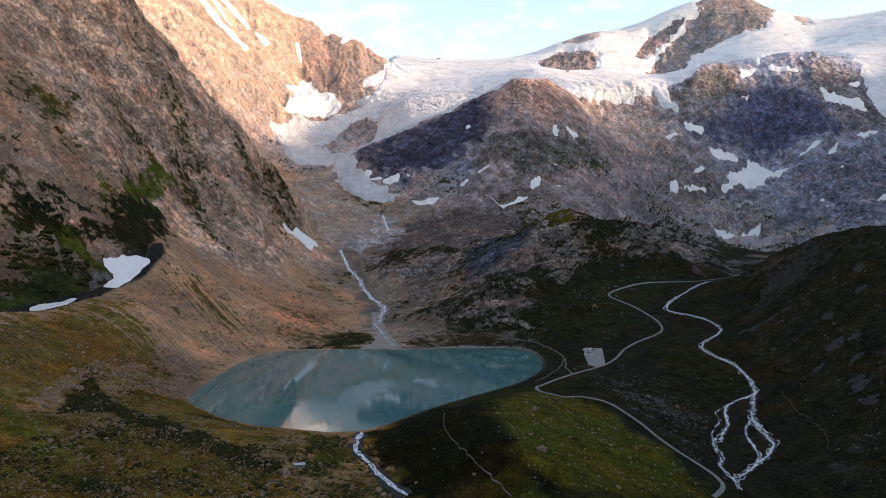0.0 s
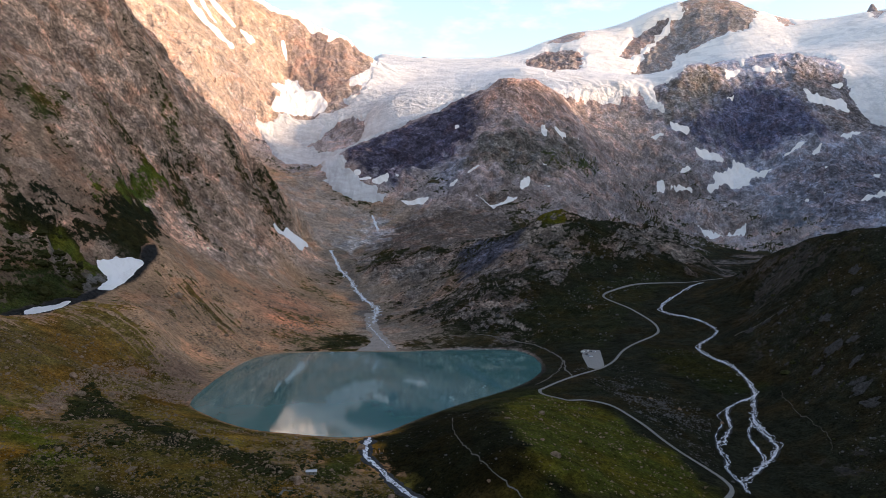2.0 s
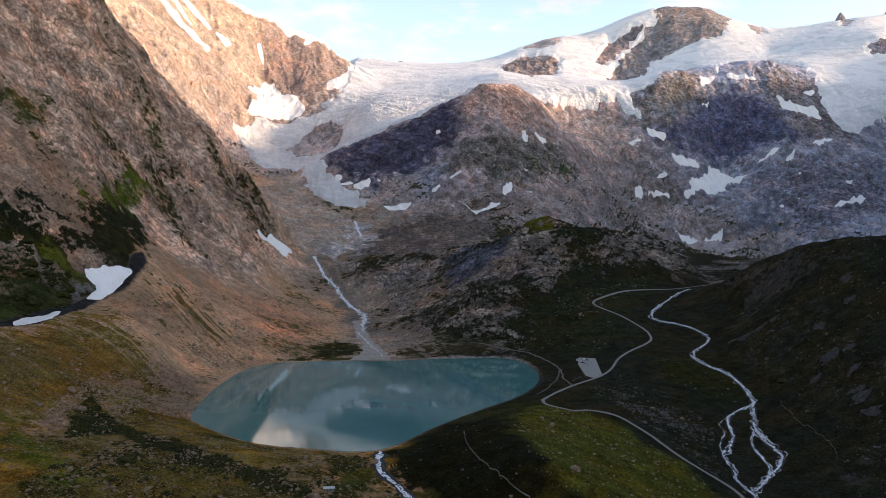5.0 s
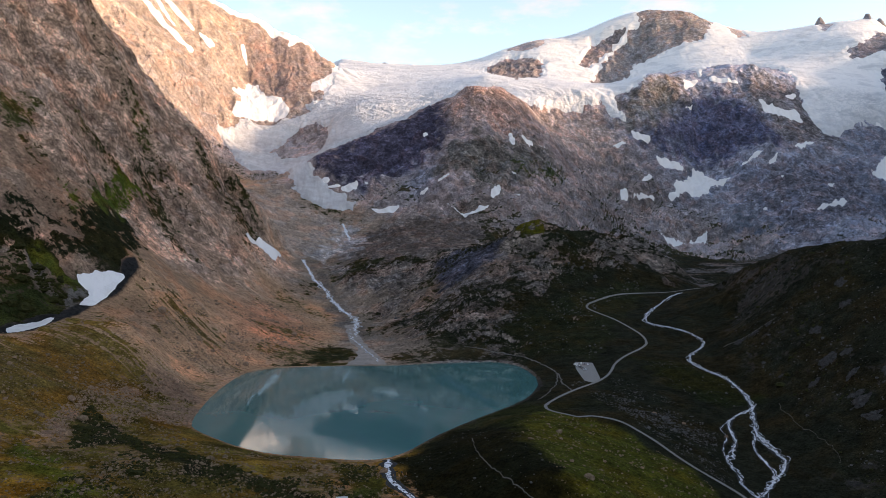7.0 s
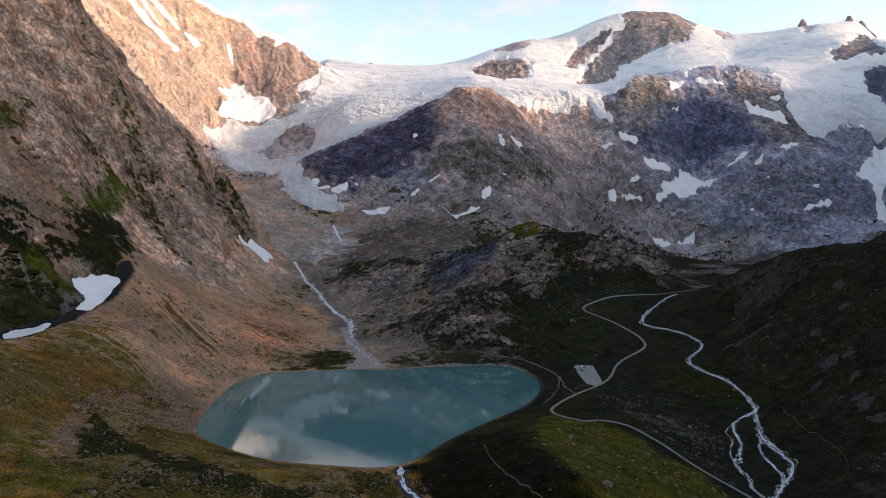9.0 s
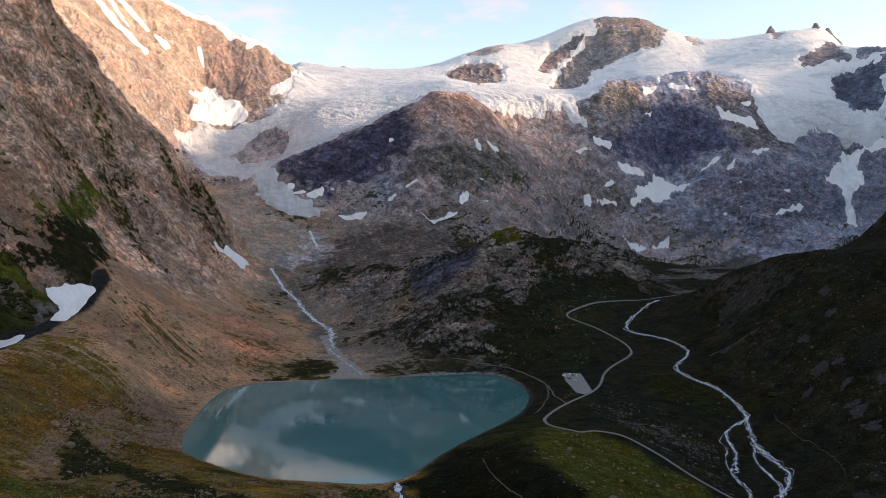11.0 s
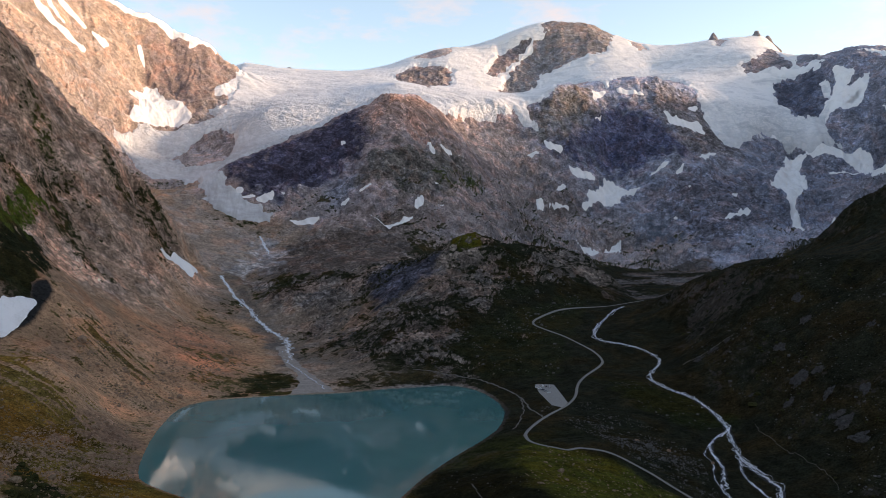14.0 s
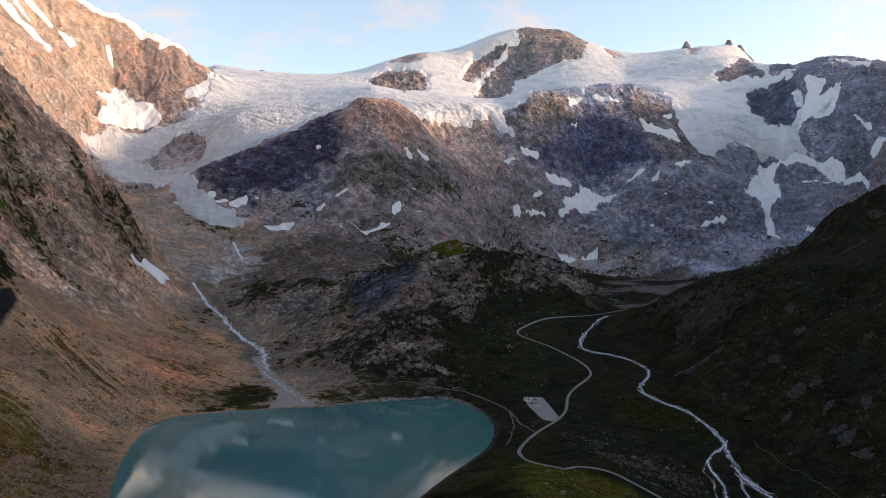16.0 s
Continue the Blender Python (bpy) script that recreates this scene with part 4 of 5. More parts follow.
def lake_material():
    """Water milky with glacial flour, with faint ripples and cat's paws."""
    m, n, l, b = material("lake_water")
    broad_n = grains(n, l, 0.008, 4, 0.5, 0.5)
    l.new(blend(n, l, remap(n, l, broad_n, 0.35, 0.65), (0.045, 0.152, 0.144), (0.060, 0.178, 0.168)), b.inputs["Base Color"])
    rough = remap(n, l, grains(n, l, 0.02, 4, 0.55, 0.8), 0.35, 0.7, 0.02, 0.07)
    l.new(rough, b.inputs["Roughness"])
    b.inputs["IOR"].default_value = 1.33
    relief_bump(n, l, b, grains(n, l, 0.35, 3, 0.5), 0.03, 0.3)
    return m


def rapids_material():
    m, n, l, b = material("white_water")
    a = grains(n, l, 0.55, 4, 0.65, 0.5)
    foam = remap(n, l, a, 0.41, 0.51)
    l.new(blend(n, l, foam, (0.018, 0.022, 0.028), (0.74, 0.75, 0.79)), b.inputs["Base Color"])
    l.new(remap(n, l, foam, 0.0, 1.0, 0.12, 0.7), b.inputs["Roughness"])
    relief_bump(n, l, b, a, 0.8, 1.0)
    return m


FOAM = surface("falling_water", (0.45, 0.48, 0.52), (0.85, 0.87, 0.90), 0.4, 0.5, 0.5, 0.6)
GROUND = ground_material()
SNOW = snow_material("old_snow", (0.82, 0.79, 0.765), (0.56, 0.51, 0.46), 0.6)
ICE = ice_material()
LAKE = lake_material()
RAPIDS = rapids_material()
ASPHALT = surface("worn_asphalt", (0.17, 0.158, 0.142), (0.27, 0.252, 0.228), 0.5)
GRAVEL = surface("pale_gravel", (0.20, 0.187, 0.170), (0.32, 0.30, 0.275), 0.7)
DIRT = surface("trodden_dirt", (0.10, 0.090, 0.078), (0.19, 0.172, 0.150), 0.6)
SAND = surface("river_sand", (0.22, 0.184, 0.156), (0.40, 0.345, 0.30), 0.12)
BANK = surface("wet_river_stones", (0.018, 0.018, 0.018), (0.07, 0.068, 0.066), 0.5)
MOOR_STONE = surface("lichen_covered_stone", (0.035, 0.033, 0.031), (0.16, 0.148, 0.138), 0.35, 0.9, 0.6, 0.4)
OUTCROP = surface("dark_lichen_rock", (0.012, 0.012, 0.010), (0.095, 0.087, 0.080), 0.33, 0.9, 0.8, 1.2)
HEATH_STONE = surface("heath_stone", (0.066, 0.045, 0.028), (0.32, 0.222, 0.145), 0.3, 0.9, 0.6, 0.4)
BOULDER = surface("weathered_boulder", (0.14, 0.088, 0.058), (0.40, 0.262, 0.180), 0.35, 0.9, 0.6, 0.4)
SHRUB = surface("shrub_leaves", (0.014, 0.015, 0.006), (0.052, 0.052, 0.016), 1.2, 0.9, 0.9, 0.6)

# ---- the ground ----
def sheet(name, points, faces, mat, smooth=True, attributes=None, colours=None, normals=None):
    me = bpy.data.meshes.new(name)
    me.vertices.add(len(points))
    me.vertices.foreach_set("co", np.asarray(points, np.float32).ravel())
    faces = np.asarray(faces, np.int32)
    me.loops.add(faces.size)
    me.loops.foreach_set("vertex_index", faces.ravel())
    me.polygons.add(len(faces))
    me.polygons.foreach_set("loop_start", np.arange(0, faces.size, faces.shape[1], dtype=np.int32))
    me.polygons.foreach_set("use_smooth", np.full(len(faces), smooth))
    for key, values in (attributes or {}).items():
        me.attributes.new(key, "FLOAT", "POINT").data.foreach_set("value", np.asarray(values, np.float32).ravel())
    for key, values in (colours or {}).items():
        rgba = np.column_stack([values, np.ones(len(values))])
        me.attributes.new(key, "FLOAT_COLOR", "POINT").data.foreach_set("color", np.asarray(rgba, np.float32).ravel())
    me.materials.append(mat)
    me.update(calc_edges=True)
    if normals is not None:
        me.normals_split_custom_set_from_vertices(np.asarray(normals, np.float32))
    return new(name, me)


ii, jj = np.meshgrid(np.arange(NR - 1), np.arange(NA), indexing="ij")
j2 = (jj + 1) % NA
FACES = np.stack([ii * NA + jj, ii * NA + j2, (ii + 1) * NA + j2, (ii + 1) * NA + jj], -1).reshape(-1, 4)
POINTS = np.stack([GX, GY, HEIGHT], -1).reshape(-1, 3)


def grid_normals(z):
    px, pa = np.gradient(np.stack([GX, GY, z], -1), axis=0), np.gradient(np.stack([GX, GY, z], -1), axis=1)
    nrm = np.cross(pa, px)
    nrm /= np.linalg.norm(nrm, axis=-1, keepdims=True) + 1e-12
    return np.where(nrm[..., 2:] < 0, -nrm, nrm)


NORMALS = grid_normals(HEIGHT)

# colours of bare ground and of growth, and how much is grown over, zone by zone
ZONES = {
    "cliff": ((0.539, 0.365, 0.271), (0.034, 0.036, 0.014), 0.455, 0.9),
    "scree": ((0.463, 0.271, 0.158), (0.115, 0.090, 0.036), 0.345, 0.15),
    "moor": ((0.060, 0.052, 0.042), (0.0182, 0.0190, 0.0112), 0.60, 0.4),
    "gravel": ((0.306, 0.228, 0.171), (0.035, 0.036, 0.014), 0.40, 0.35),
    "heath": ((0.339, 0.198, 0.101), (0.135, 0.094, 0.018), 0.50, 0.3),
    "grass": ((0.07, 0.062, 0.034), (0.026, 0.028, 0.007), 0.57, 0.15),
    "slab": ((0.205, 0.165, 0.138), (0.021, 0.0225, 0.012), 0.475, 1.0),
    "rock": ((0.378, 0.315, 0.299), (0.042, 0.048, 0.028), 0.45, 0.7),
    "warm": ((0.465, 0.361, 0.298), (0.26, 0.195, 0.146), 0.38, 0.4),
    # blue of distance haze put into the colours of the far rock
    "hazy_rock": ((0.33, 0.333, 0.385), (0.048, 0.052, 0.040), 0.40, 0.7),
    "pale": ((0.258, 0.264, 0.314), (0.10, 0.10, 0.095), 0.36, 0.7),
    "rust": ((0.366, 0.288, 0.271), (0.06, 0.055, 0.03), 0.37, 0.5),
}


def paint():
    stone, growth, cover, craggy = np.zeros((NR, NA, 3)), np.zeros((NR, NA, 3)), np.zeros((NR, NA)), np.zeros((NR, NA))
    for k, kind in enumerate(KINDS):
        a, b, c, d = ZONES[kind]
        craggy += SHARE[k] * d
        stone += SHARE[k][..., None] * np.array(a)
        growth += SHARE[k][..., None] * np.array(b)
        cover += SHARE[k] * c
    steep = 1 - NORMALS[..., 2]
    cliff = SHARE[KINDS.index("cliff")]
    cover += np.clip(0.22 - steep, -0.25, 0.12) * 0.6 * (1 - cliff)
    # relief shading put into the colour: steep faces darker, gentler debris-covered ones paler
    bare = SHARE[KINDS.index("rock")] + SHARE[KINDS.index("hazy_rock")] + SHARE[KINDS.index("rust")] + 0.7 * SHARE[KINDS.index("cliff")] + 0.8 * SHARE[KINDS.index("slab")] + 0.5 * SHARE[KINDS.index("warm")]
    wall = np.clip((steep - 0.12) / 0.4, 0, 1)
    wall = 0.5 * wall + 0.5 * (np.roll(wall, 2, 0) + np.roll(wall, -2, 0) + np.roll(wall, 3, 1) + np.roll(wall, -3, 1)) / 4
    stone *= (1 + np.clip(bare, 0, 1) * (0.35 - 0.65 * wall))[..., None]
    # debris lies smooth on the gentler parts of the far faces
    far = SHARE[KINDS.index("pale")] + SHARE[KINDS.index("rock")] + SHARE[KINDS.index("hazy_rock")] + SHARE[KINDS.index("rust")]
    craggy *= 1 - 0.7 * np.clip(far, 0, 1) * np.clip(1.3 - 2.2 * wall + 0.8 * fractal(GX, GY, 120, 3, 81), 0, 1)
    patch = fractal(GX, GY, 140, 4, 80)
    cover += 0.13 * patch
    cover -= 0.25 * np.clip((HEIGHT - 380) / 300, 0, 1) * (1 - SHARE[KINDS.index("cliff")])
    cover += cliff * (0.08 * fractal(GX + 0.4 * HEIGHT, GY, 60, 4, 84) - 0.05 * np.clip((HEIGHT - 300) / 150, 0, 1))
    stone *= (1 + (0.25 * fractal(GX, GY + HEIGHT, 120, 3, 88))[..., None] * np.array((1.0, 0.9, 0.85)))
    cover -= SHARE[KINDS.index("moor")] * 0.07 * np.clip(fractal(GX, GY, 55, 3, 89) - 0.1, 0, 1)
    heath = SHARE[KINDS.index("heath")] + SHARE[KINDS.index("moor")] * 0.5 + SHARE[KINDS.index("grass")] * 0.5
    growth *= (1 + np.clip(heath, 0, 1) * 0.6 * fractal(GX, GY, 36, 4, 86))[..., None]
    growth += (np.clip(heath, 0, 1) * np.clip(fractal(GX, GY, 75, 3, 87), -0.3, 1) * 0.25)[..., None] * growth * np.array((1.0, 0.1, -0.3))

    wisps = fractal(GX, GY, 30, 3, 90)

    def within(outline, soft=12.0, wobble=9.0):
        return np.clip((cropped(inside, outline, 30 + soft + wobble, GX, GY) + wobble * wisps) / soft + 0.5, 0, 1)
    for outline, colour, add in ((CLIFF_SCRUB, (0.015, 0.018, 0.009), 0.13), (CLIFF_TURF, (0.060, 0.062, 0.020), 0.01), (LEDGE_GREEN, (0.075, 0.105, 0.018), 0.13),
                                 (BENCH_GREEN, (0.036, 0.046, 0.013), 0.03), (BENCH_DARK, (0.024, 0.030, 0.010), 0.07), (BENCH_GRASS, (0.060, 0.076, 0.015), 0.22),
                                 (FLAT_LEFT, (0.094, 0.069, 0.016), 0.0), (GRASS_SLOPE, (0.171, 0.114, 0.026), 0.05), (LEFT_LAWN, (0.075, 0.090, 0.014), 0.16), (SHADE_SCRUB, (0.020, 0.021, 0.009), 0.05),
                                 (SHADE_SCRUB2, (0.026, 0.028, 0.010), 0.05), (SHORE_GREEN, (0.030, 0.032, 0.010), 0.10), (OUTLET_LAWN, (0.046, 0.050, 0.011), 0.08),
                                 (DELTA_GRASS, (0.026, 0.027, 0.010), 0.11), (DELTA_SEDGE, (0.075, 0.060, 0.016), 0.30), (DELTA_STONY, (0.046, 0.042, 0.022), 0.0),
                                 # knoll's sunny side brightened and its other side dimmed in the growth colour
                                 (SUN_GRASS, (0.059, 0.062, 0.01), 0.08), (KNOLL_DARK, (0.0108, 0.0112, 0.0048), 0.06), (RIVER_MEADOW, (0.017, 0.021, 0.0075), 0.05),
                                 (HUMP_TURF, (0.022, 0.024, 0.012), 0.10), (HUMP_MOOR, (0.0205, 0.0230, 0.0105), 0.10), (HUMP_GREEN, (0.075, 0.078, 0.012), 0.18),
                                 (MID_GREEN, (0.060, 0.075, 0.032), 0.12)):
        w = within(outline, 14, 14)
        growth = growth * (1 - w[..., None]) + w[..., None] * np.array(colour)
        cover += add * w
    # bare ground coloured by outline, with less growth on it, and how blocky it is
    # faces turned from the sun have their shade put into the stone colour
    for outline, colour, less, blocky in ((BOULDER_FIELD, (0.34, 0.205, 0.136), 0.07, 0.5), (BENCH_GRAVEL, (0.16, 0.145, 0.130), 0.20, 0.2), (STREAM_FAN, (0.18, 0.143, 0.114), 0.20, 0.2),
                                          (HUMP_CLEFT, (0.105, 0.105, 0.130), 0.10, 1.0), (HUMP_SLABS, (0.243, 0.201, 0.173), 0.05, 1.0), (HUMP_SLABS2, (0.249, 0.199, 0.168), 0.04, 1.0), (SHADED_FLANK, (0.092, 0.085, 0.122), 0.10, 0.8),
                                          (HUMP_DEBRIS, (0.163, 0.128, 0.107), 0.20, 0.7), (SNOUT_SLABS, (0.45, 0.415, 0.40), 0.25, 0.7), (SHADED_FACE, (0.12, 0.126, 0.192), 0.10, 0.8),
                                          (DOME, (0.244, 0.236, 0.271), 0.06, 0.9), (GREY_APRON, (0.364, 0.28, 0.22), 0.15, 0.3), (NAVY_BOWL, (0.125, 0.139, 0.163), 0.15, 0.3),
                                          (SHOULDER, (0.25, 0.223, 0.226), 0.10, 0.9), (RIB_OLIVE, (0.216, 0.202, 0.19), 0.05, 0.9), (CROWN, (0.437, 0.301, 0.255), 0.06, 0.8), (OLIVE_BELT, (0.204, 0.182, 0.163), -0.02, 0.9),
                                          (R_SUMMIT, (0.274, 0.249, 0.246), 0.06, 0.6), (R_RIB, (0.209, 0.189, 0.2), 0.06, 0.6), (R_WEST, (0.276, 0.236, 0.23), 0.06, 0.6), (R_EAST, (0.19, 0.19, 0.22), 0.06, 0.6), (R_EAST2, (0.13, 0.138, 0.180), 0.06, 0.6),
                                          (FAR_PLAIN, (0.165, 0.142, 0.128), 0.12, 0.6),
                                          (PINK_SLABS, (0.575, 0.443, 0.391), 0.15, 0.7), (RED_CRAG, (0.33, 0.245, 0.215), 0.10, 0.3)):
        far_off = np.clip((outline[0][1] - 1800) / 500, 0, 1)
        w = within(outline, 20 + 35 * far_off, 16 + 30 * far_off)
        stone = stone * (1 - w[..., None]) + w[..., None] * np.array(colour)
        craggy = craggy * (1 - w) + blocky * w
        cover -= less * w
    # dark debris along the moraine ditch, with the ditch's shade in its colour
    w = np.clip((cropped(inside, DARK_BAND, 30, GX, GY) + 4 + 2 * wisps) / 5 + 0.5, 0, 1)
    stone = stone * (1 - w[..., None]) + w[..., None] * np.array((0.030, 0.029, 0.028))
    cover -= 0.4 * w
    # reddish fans of scree above the lake, and grass streaks that run down the moraine
    red = np.clip(1 - np.hypot((GX + 235) / 90, (GY - 1290) / 190), 0, 1)
    stone *= 1 + red[..., None] * np.array((0.25, -0.08, -0.12))
    runs = fractal(0.53 * GX + 0.85 * GY, (0.85 * GX - 0.53 * GY) * 0.03, 4.6, 3, 95)
    cover += runs * (0.05 * SHARE[KINDS.index("scree")] + 0.22 * within(STREAKS, 40, 20)) + 0.07 * within(STREAKS, 40, 20)
    slope_grass = within(GRASS_SLOPE, 30, 10)
    growth *= (1 + 0.5 * slope_grass * runs)[..., None]
    cover += 0.16 * slope_grass * runs
    meadow = np.clip(1 - np.hypot((GX + 395) / 110, (GY - 800) / 200), 0, 1) ** 0.5
    growth = growth * (1 - 0.7 * meadow[..., None]) + 0.7 * meadow[..., None] * np.array((0.092, 0.066, 0.024))
    cover += 0.10 * meadow
    edge = cropped(inside, SHORE, 30, GX, GY)
    beach = np.clip(1 + edge / 9.0, 0, 1) * (edge < 1)
    cover -= 0.3 * beach
    return np.clip(stone, 0.01, 1).reshape(-1, 3), np.clip(growth, 0.004, 1).reshape(-1, 3), cover.ravel(), np.clip(craggy, 0, 1).ravel()


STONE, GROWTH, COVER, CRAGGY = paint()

MASSIFS = {
    "valley": ("ground", "alpine valley floor of dark moorland, scree and meadow", "ground"),
    "near": ("mountain", "steep brown rocky mountain flank with green grass ledges", "mountain"),
    "sunlit": ("mountain", "orange sunlit rock ridge with snow gullies", "mountain"),
    "middle": ("mountain", "dark rounded rock mountain below the glacier", "mountain"),
    "right": ("mountain", "craggy dark rock mountain with snow patches", "mountain"),
    "summit": ("mountain", "high snowy summit ridge with brown rock faces", "mountain"),
    "east": ("mountain", "far haze-blue rock peak streaked with snow", "mountain"),
}
PEAKS = [("near", -640, 1450, 1.0), ("near", -450, 1650, 0.75), ("near", -470, 1150, 0.62), ("near", -900, 900, 1.0), ("near", -1300, 1700, 1.0),
         ("sunlit", -800, 3200, 1.0), ("sunlit", -500, 3450, 0.9), ("sunlit", -1000, 2600, 0.9),
         ("middle", 200, 2450, 1.0), ("middle", -60, 2350, 0.8), ("middle", 500, 2500, 0.8),
         ("right", 1200, 2950, 1.0), ("right", 1350, 2600, 0.9), ("right", 800, 2850, 0.6),
         ("summit", 1300, 3900, 1.2), ("summit", 300, 3800, 1.0), ("summit", 2200, 3800, 1.0), ("summit", -100, 3300, 0.7),
         ("east", 2400, 3000, 1.0), ("east", 2000, 2700, 0.8), ("east", 2700, 2600, 1.0),
         ("valley", -80, 900, 1.6), ("valley", 250, 1000, 1.6), ("valley", 150, 1500, 1.0), ("valley", -150, 1750, 0.6), ("valley", 600, 1300, 1.2),
         ("valley", 900, 2050, 0.8), ("valley", 0, 0, 2.5), ("valley", 1500, 500, 2.0), ("valley", -330, 800, 1.2), ("valley", -250, 1250, 0.8), ("valley", 800, -1500, 3), ("valley", -1500, -1200, 3)]


def massifs():
    best, which = np.full(GX.shape, 1e9), np.zeros(GX.shape, int)
    wx, wy = GX + 60 * fractal(GX, GY, 160, 3, 70), GY + 60 * fractal(GX, GY, 160, 3, 73)
    order = list(MASSIFS)
    for name, x, y, size in PEAKS:
        d = np.hypot(wx - x, wy - y) / size
        which = np.where(d < best, order.index(name), which)
        best = np.minimum(best, d)
    return which[:-1, :].ravel()


WHICH = massifs()
for k, key in enumerate(MASSIFS):
    name, label, category = MASSIFS[key]
    mine = FACES[WHICH == k]
    used, index = np.unique(mine, return_inverse=True)
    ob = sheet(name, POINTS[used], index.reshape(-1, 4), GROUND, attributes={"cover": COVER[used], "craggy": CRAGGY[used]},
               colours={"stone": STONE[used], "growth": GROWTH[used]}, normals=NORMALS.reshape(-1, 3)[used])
    tagged(ob, label, category, kind="structure")

# ---- lake ----
ring = [(1.02 * (x + 75) - 75, 1.02 * (y - 870) + 870) for x, y in SHORE]
bm = bmesh.new()
bm.faces.new([bm.verts.new((x, y, 0)) for x, y in ring])
me = bpy.data.meshes.new("lake")
bm.to_mesh(me)
bm.free()
me.materials.append(LAKE)
lake = tagged(new("lake", me), "still turquoise glacial lake mirroring the mountains", "lake", kind="structure")


# ---- sheets that lie on the ground: snow and ice ----
def overlay(name, depth_in, lift, mat, attributes=None, extra=None, parts=None, zone=None):
    """A layer on the ground wherever depth_in (metres inside its edge) is positive; the rim dips into the ground.
    parts: names and labels of its pieces, which zone (0, 1, ...) tells apart."""
    live = depth_in > -0.012 * RR - 3
    cell = live[:-1] & live[1:] & np.roll(live, -1, 1)[:-1] & np.roll(live, -1, 1)[1:]
    up = np.clip(depth_in / (0.004 * RR + 1.5), -1.5, 1) * lift
    if extra is not None:
        up = up + extra * np.clip(depth_in / 25, 0, 1)
    lifted = POINTS.copy()
    lifted[:, 2] += up.ravel()
    facing = grid_normals(HEIGHT + up).reshape(-1, 3) if parts else None
    top = new(name) if parts else None
    for k, (piece, label) in enumerate(parts or ((name, ""),)):
        mine = FACES[(cell & (zone[:-1] == k)).ravel() if parts else cell.ravel()]
        if not len(mine):
            continue
        used, index = np.unique(mine, return_inverse=True)
        ob = sheet(piece, lifted[used], index.reshape(-1, 4), mat, attributes={a: v.ravel()[used] for a, v in (attributes or {}).items()},
                   normals=facing[used] if parts else None)
        if parts:
            ob.parent = top
            tagged(ob, label)
    return top or ob


EDGE = fractal(GX, GY, 34, 4, 120)


def snowfield(outline):
    x0, x1 = min(p[0] for p in outline) - 40, max(p[0] for p in outline) + 40
    y0, y1 = min(p[1] for p in outline) - 60, max(p[1] for p in outline) + 60
    near = (GX > x0) & (GX < x1) & (GY > y0) & (GY < y1)
    sd = np.full(GX.shape, -1e3, np.float32)
    size = min(x1 - x0 - 80, y1 - y0 - 120)
    sd[near] = inside(GX[near], GY[near], rounded(outline, 1)) + min(9.0, 1.2 + 0.06 * size) * EDGE[near]
    ob = overlay("snowfield", sd, 1.6, SNOW)
    high = np.mean([p[1] for p in outline])
    label = "patch of old snow on dark rock" if high > 1900 else "dirty avalanche snow at the foot of a slope"
    return tagged(ob, label, "snow", "snow patches")


def glaciers():
    """The valley glacier with its step and icefall, and the ice cap under the summits."""
    sd = cropped(inside, ICE_MAIN, 60, GX, GY)
    sd = np.minimum(sd, -cropped(inside, ICE_MAIN_ROCK, 60, GX, GY)) + 10 * EDGE
    high = np.clip((HEIGHT - 470) / 160, 0, 1)
    step = np.exp(-((HEIGHT - 640) / 90) ** 2) + 0.5 * np.exp(-((HEIGHT - 460) / 60) ** 2)
    bent = 14 * fractal(GX, GY, 90, 2, 133)
    teeth = fractal(0.5 * GX + 0.86 * GY + bent, 0.24 * (0.86 * GX - 0.5 * GY + bent), 34, 4, 130, 0.6, True)
    ob = overlay("glacier", sd, 6.0, ICE, {"firn": np.clip(high + 0.3 * EDGE, 0, 1), "broken": np.clip(step + 0.4 * np.clip(EDGE, 0, 1), 0.15, 1)}, 9 * teeth * np.clip(step, 0.1, 1),
                 (("tongue", "grey debris-covered glacier tongue"), ("icefall", "icefall broken by crevasses"), ("firn_basin", "smooth white firn basin")),
                 np.digitize(HEIGHT + 40 * EDGE, (430, 720)))
    tagged(ob, "grey dirty valley glacier with a broken icefall", "glacier")
    cap = cropped(inside, ICE_CAP, 60, GX, GY)
    for hole in (R_SUMMIT, R_RIB, R_WEST, R_WESTTOP, R_HORN, R_EAST, R_EAST2, R_NOTCH):
        cap = np.minimum(cap, -cropped(inside, hole, 60, GX, GY))
    cap = np.where(sd > 45, -50, cap + 14 * EDGE)
    front = np.exp(-((GX - 690) / 190) ** 2 - ((GY - 3000) / 90) ** 2) + 0.7 * np.exp(-((GX - 1850) / 260) ** 2 - ((GY - 3020) / 170) ** 2)
    ob = overlay("ice_cap", cap, 4.0, ICE, {"firn": np.clip((HEIGHT - 470) / 160 + 0.25 * EDGE - 0.1 * front, 0, 1), "broken": np.clip(0.02 + front + 0.10 * np.clip(EDGE, 0, 1), 0, 1)}, 12 * teeth * np.clip(0.2 + front, 0, 1) + 9 * np.clip(front * 1.6, 0, 1) * fractal(GX + 0.3 * GY, GY * 0.25, 30, 3, 160, 0.6, True),
                 (("serac_front", "jagged front of ice towers"), ("serac_front", "broken ice edge above dark rock"), ("ice_slope", "wide smooth ice slope"), ("snow_dome", "snow dome on the summit")),
                 np.where(front > 0.45, np.where(GX < 1300, 0, 1), np.digitize(HEIGHT + 40 * EDGE, (1090,)) + 2))
    tagged(ob, "white ice cap with seracs along its front", "glacier")


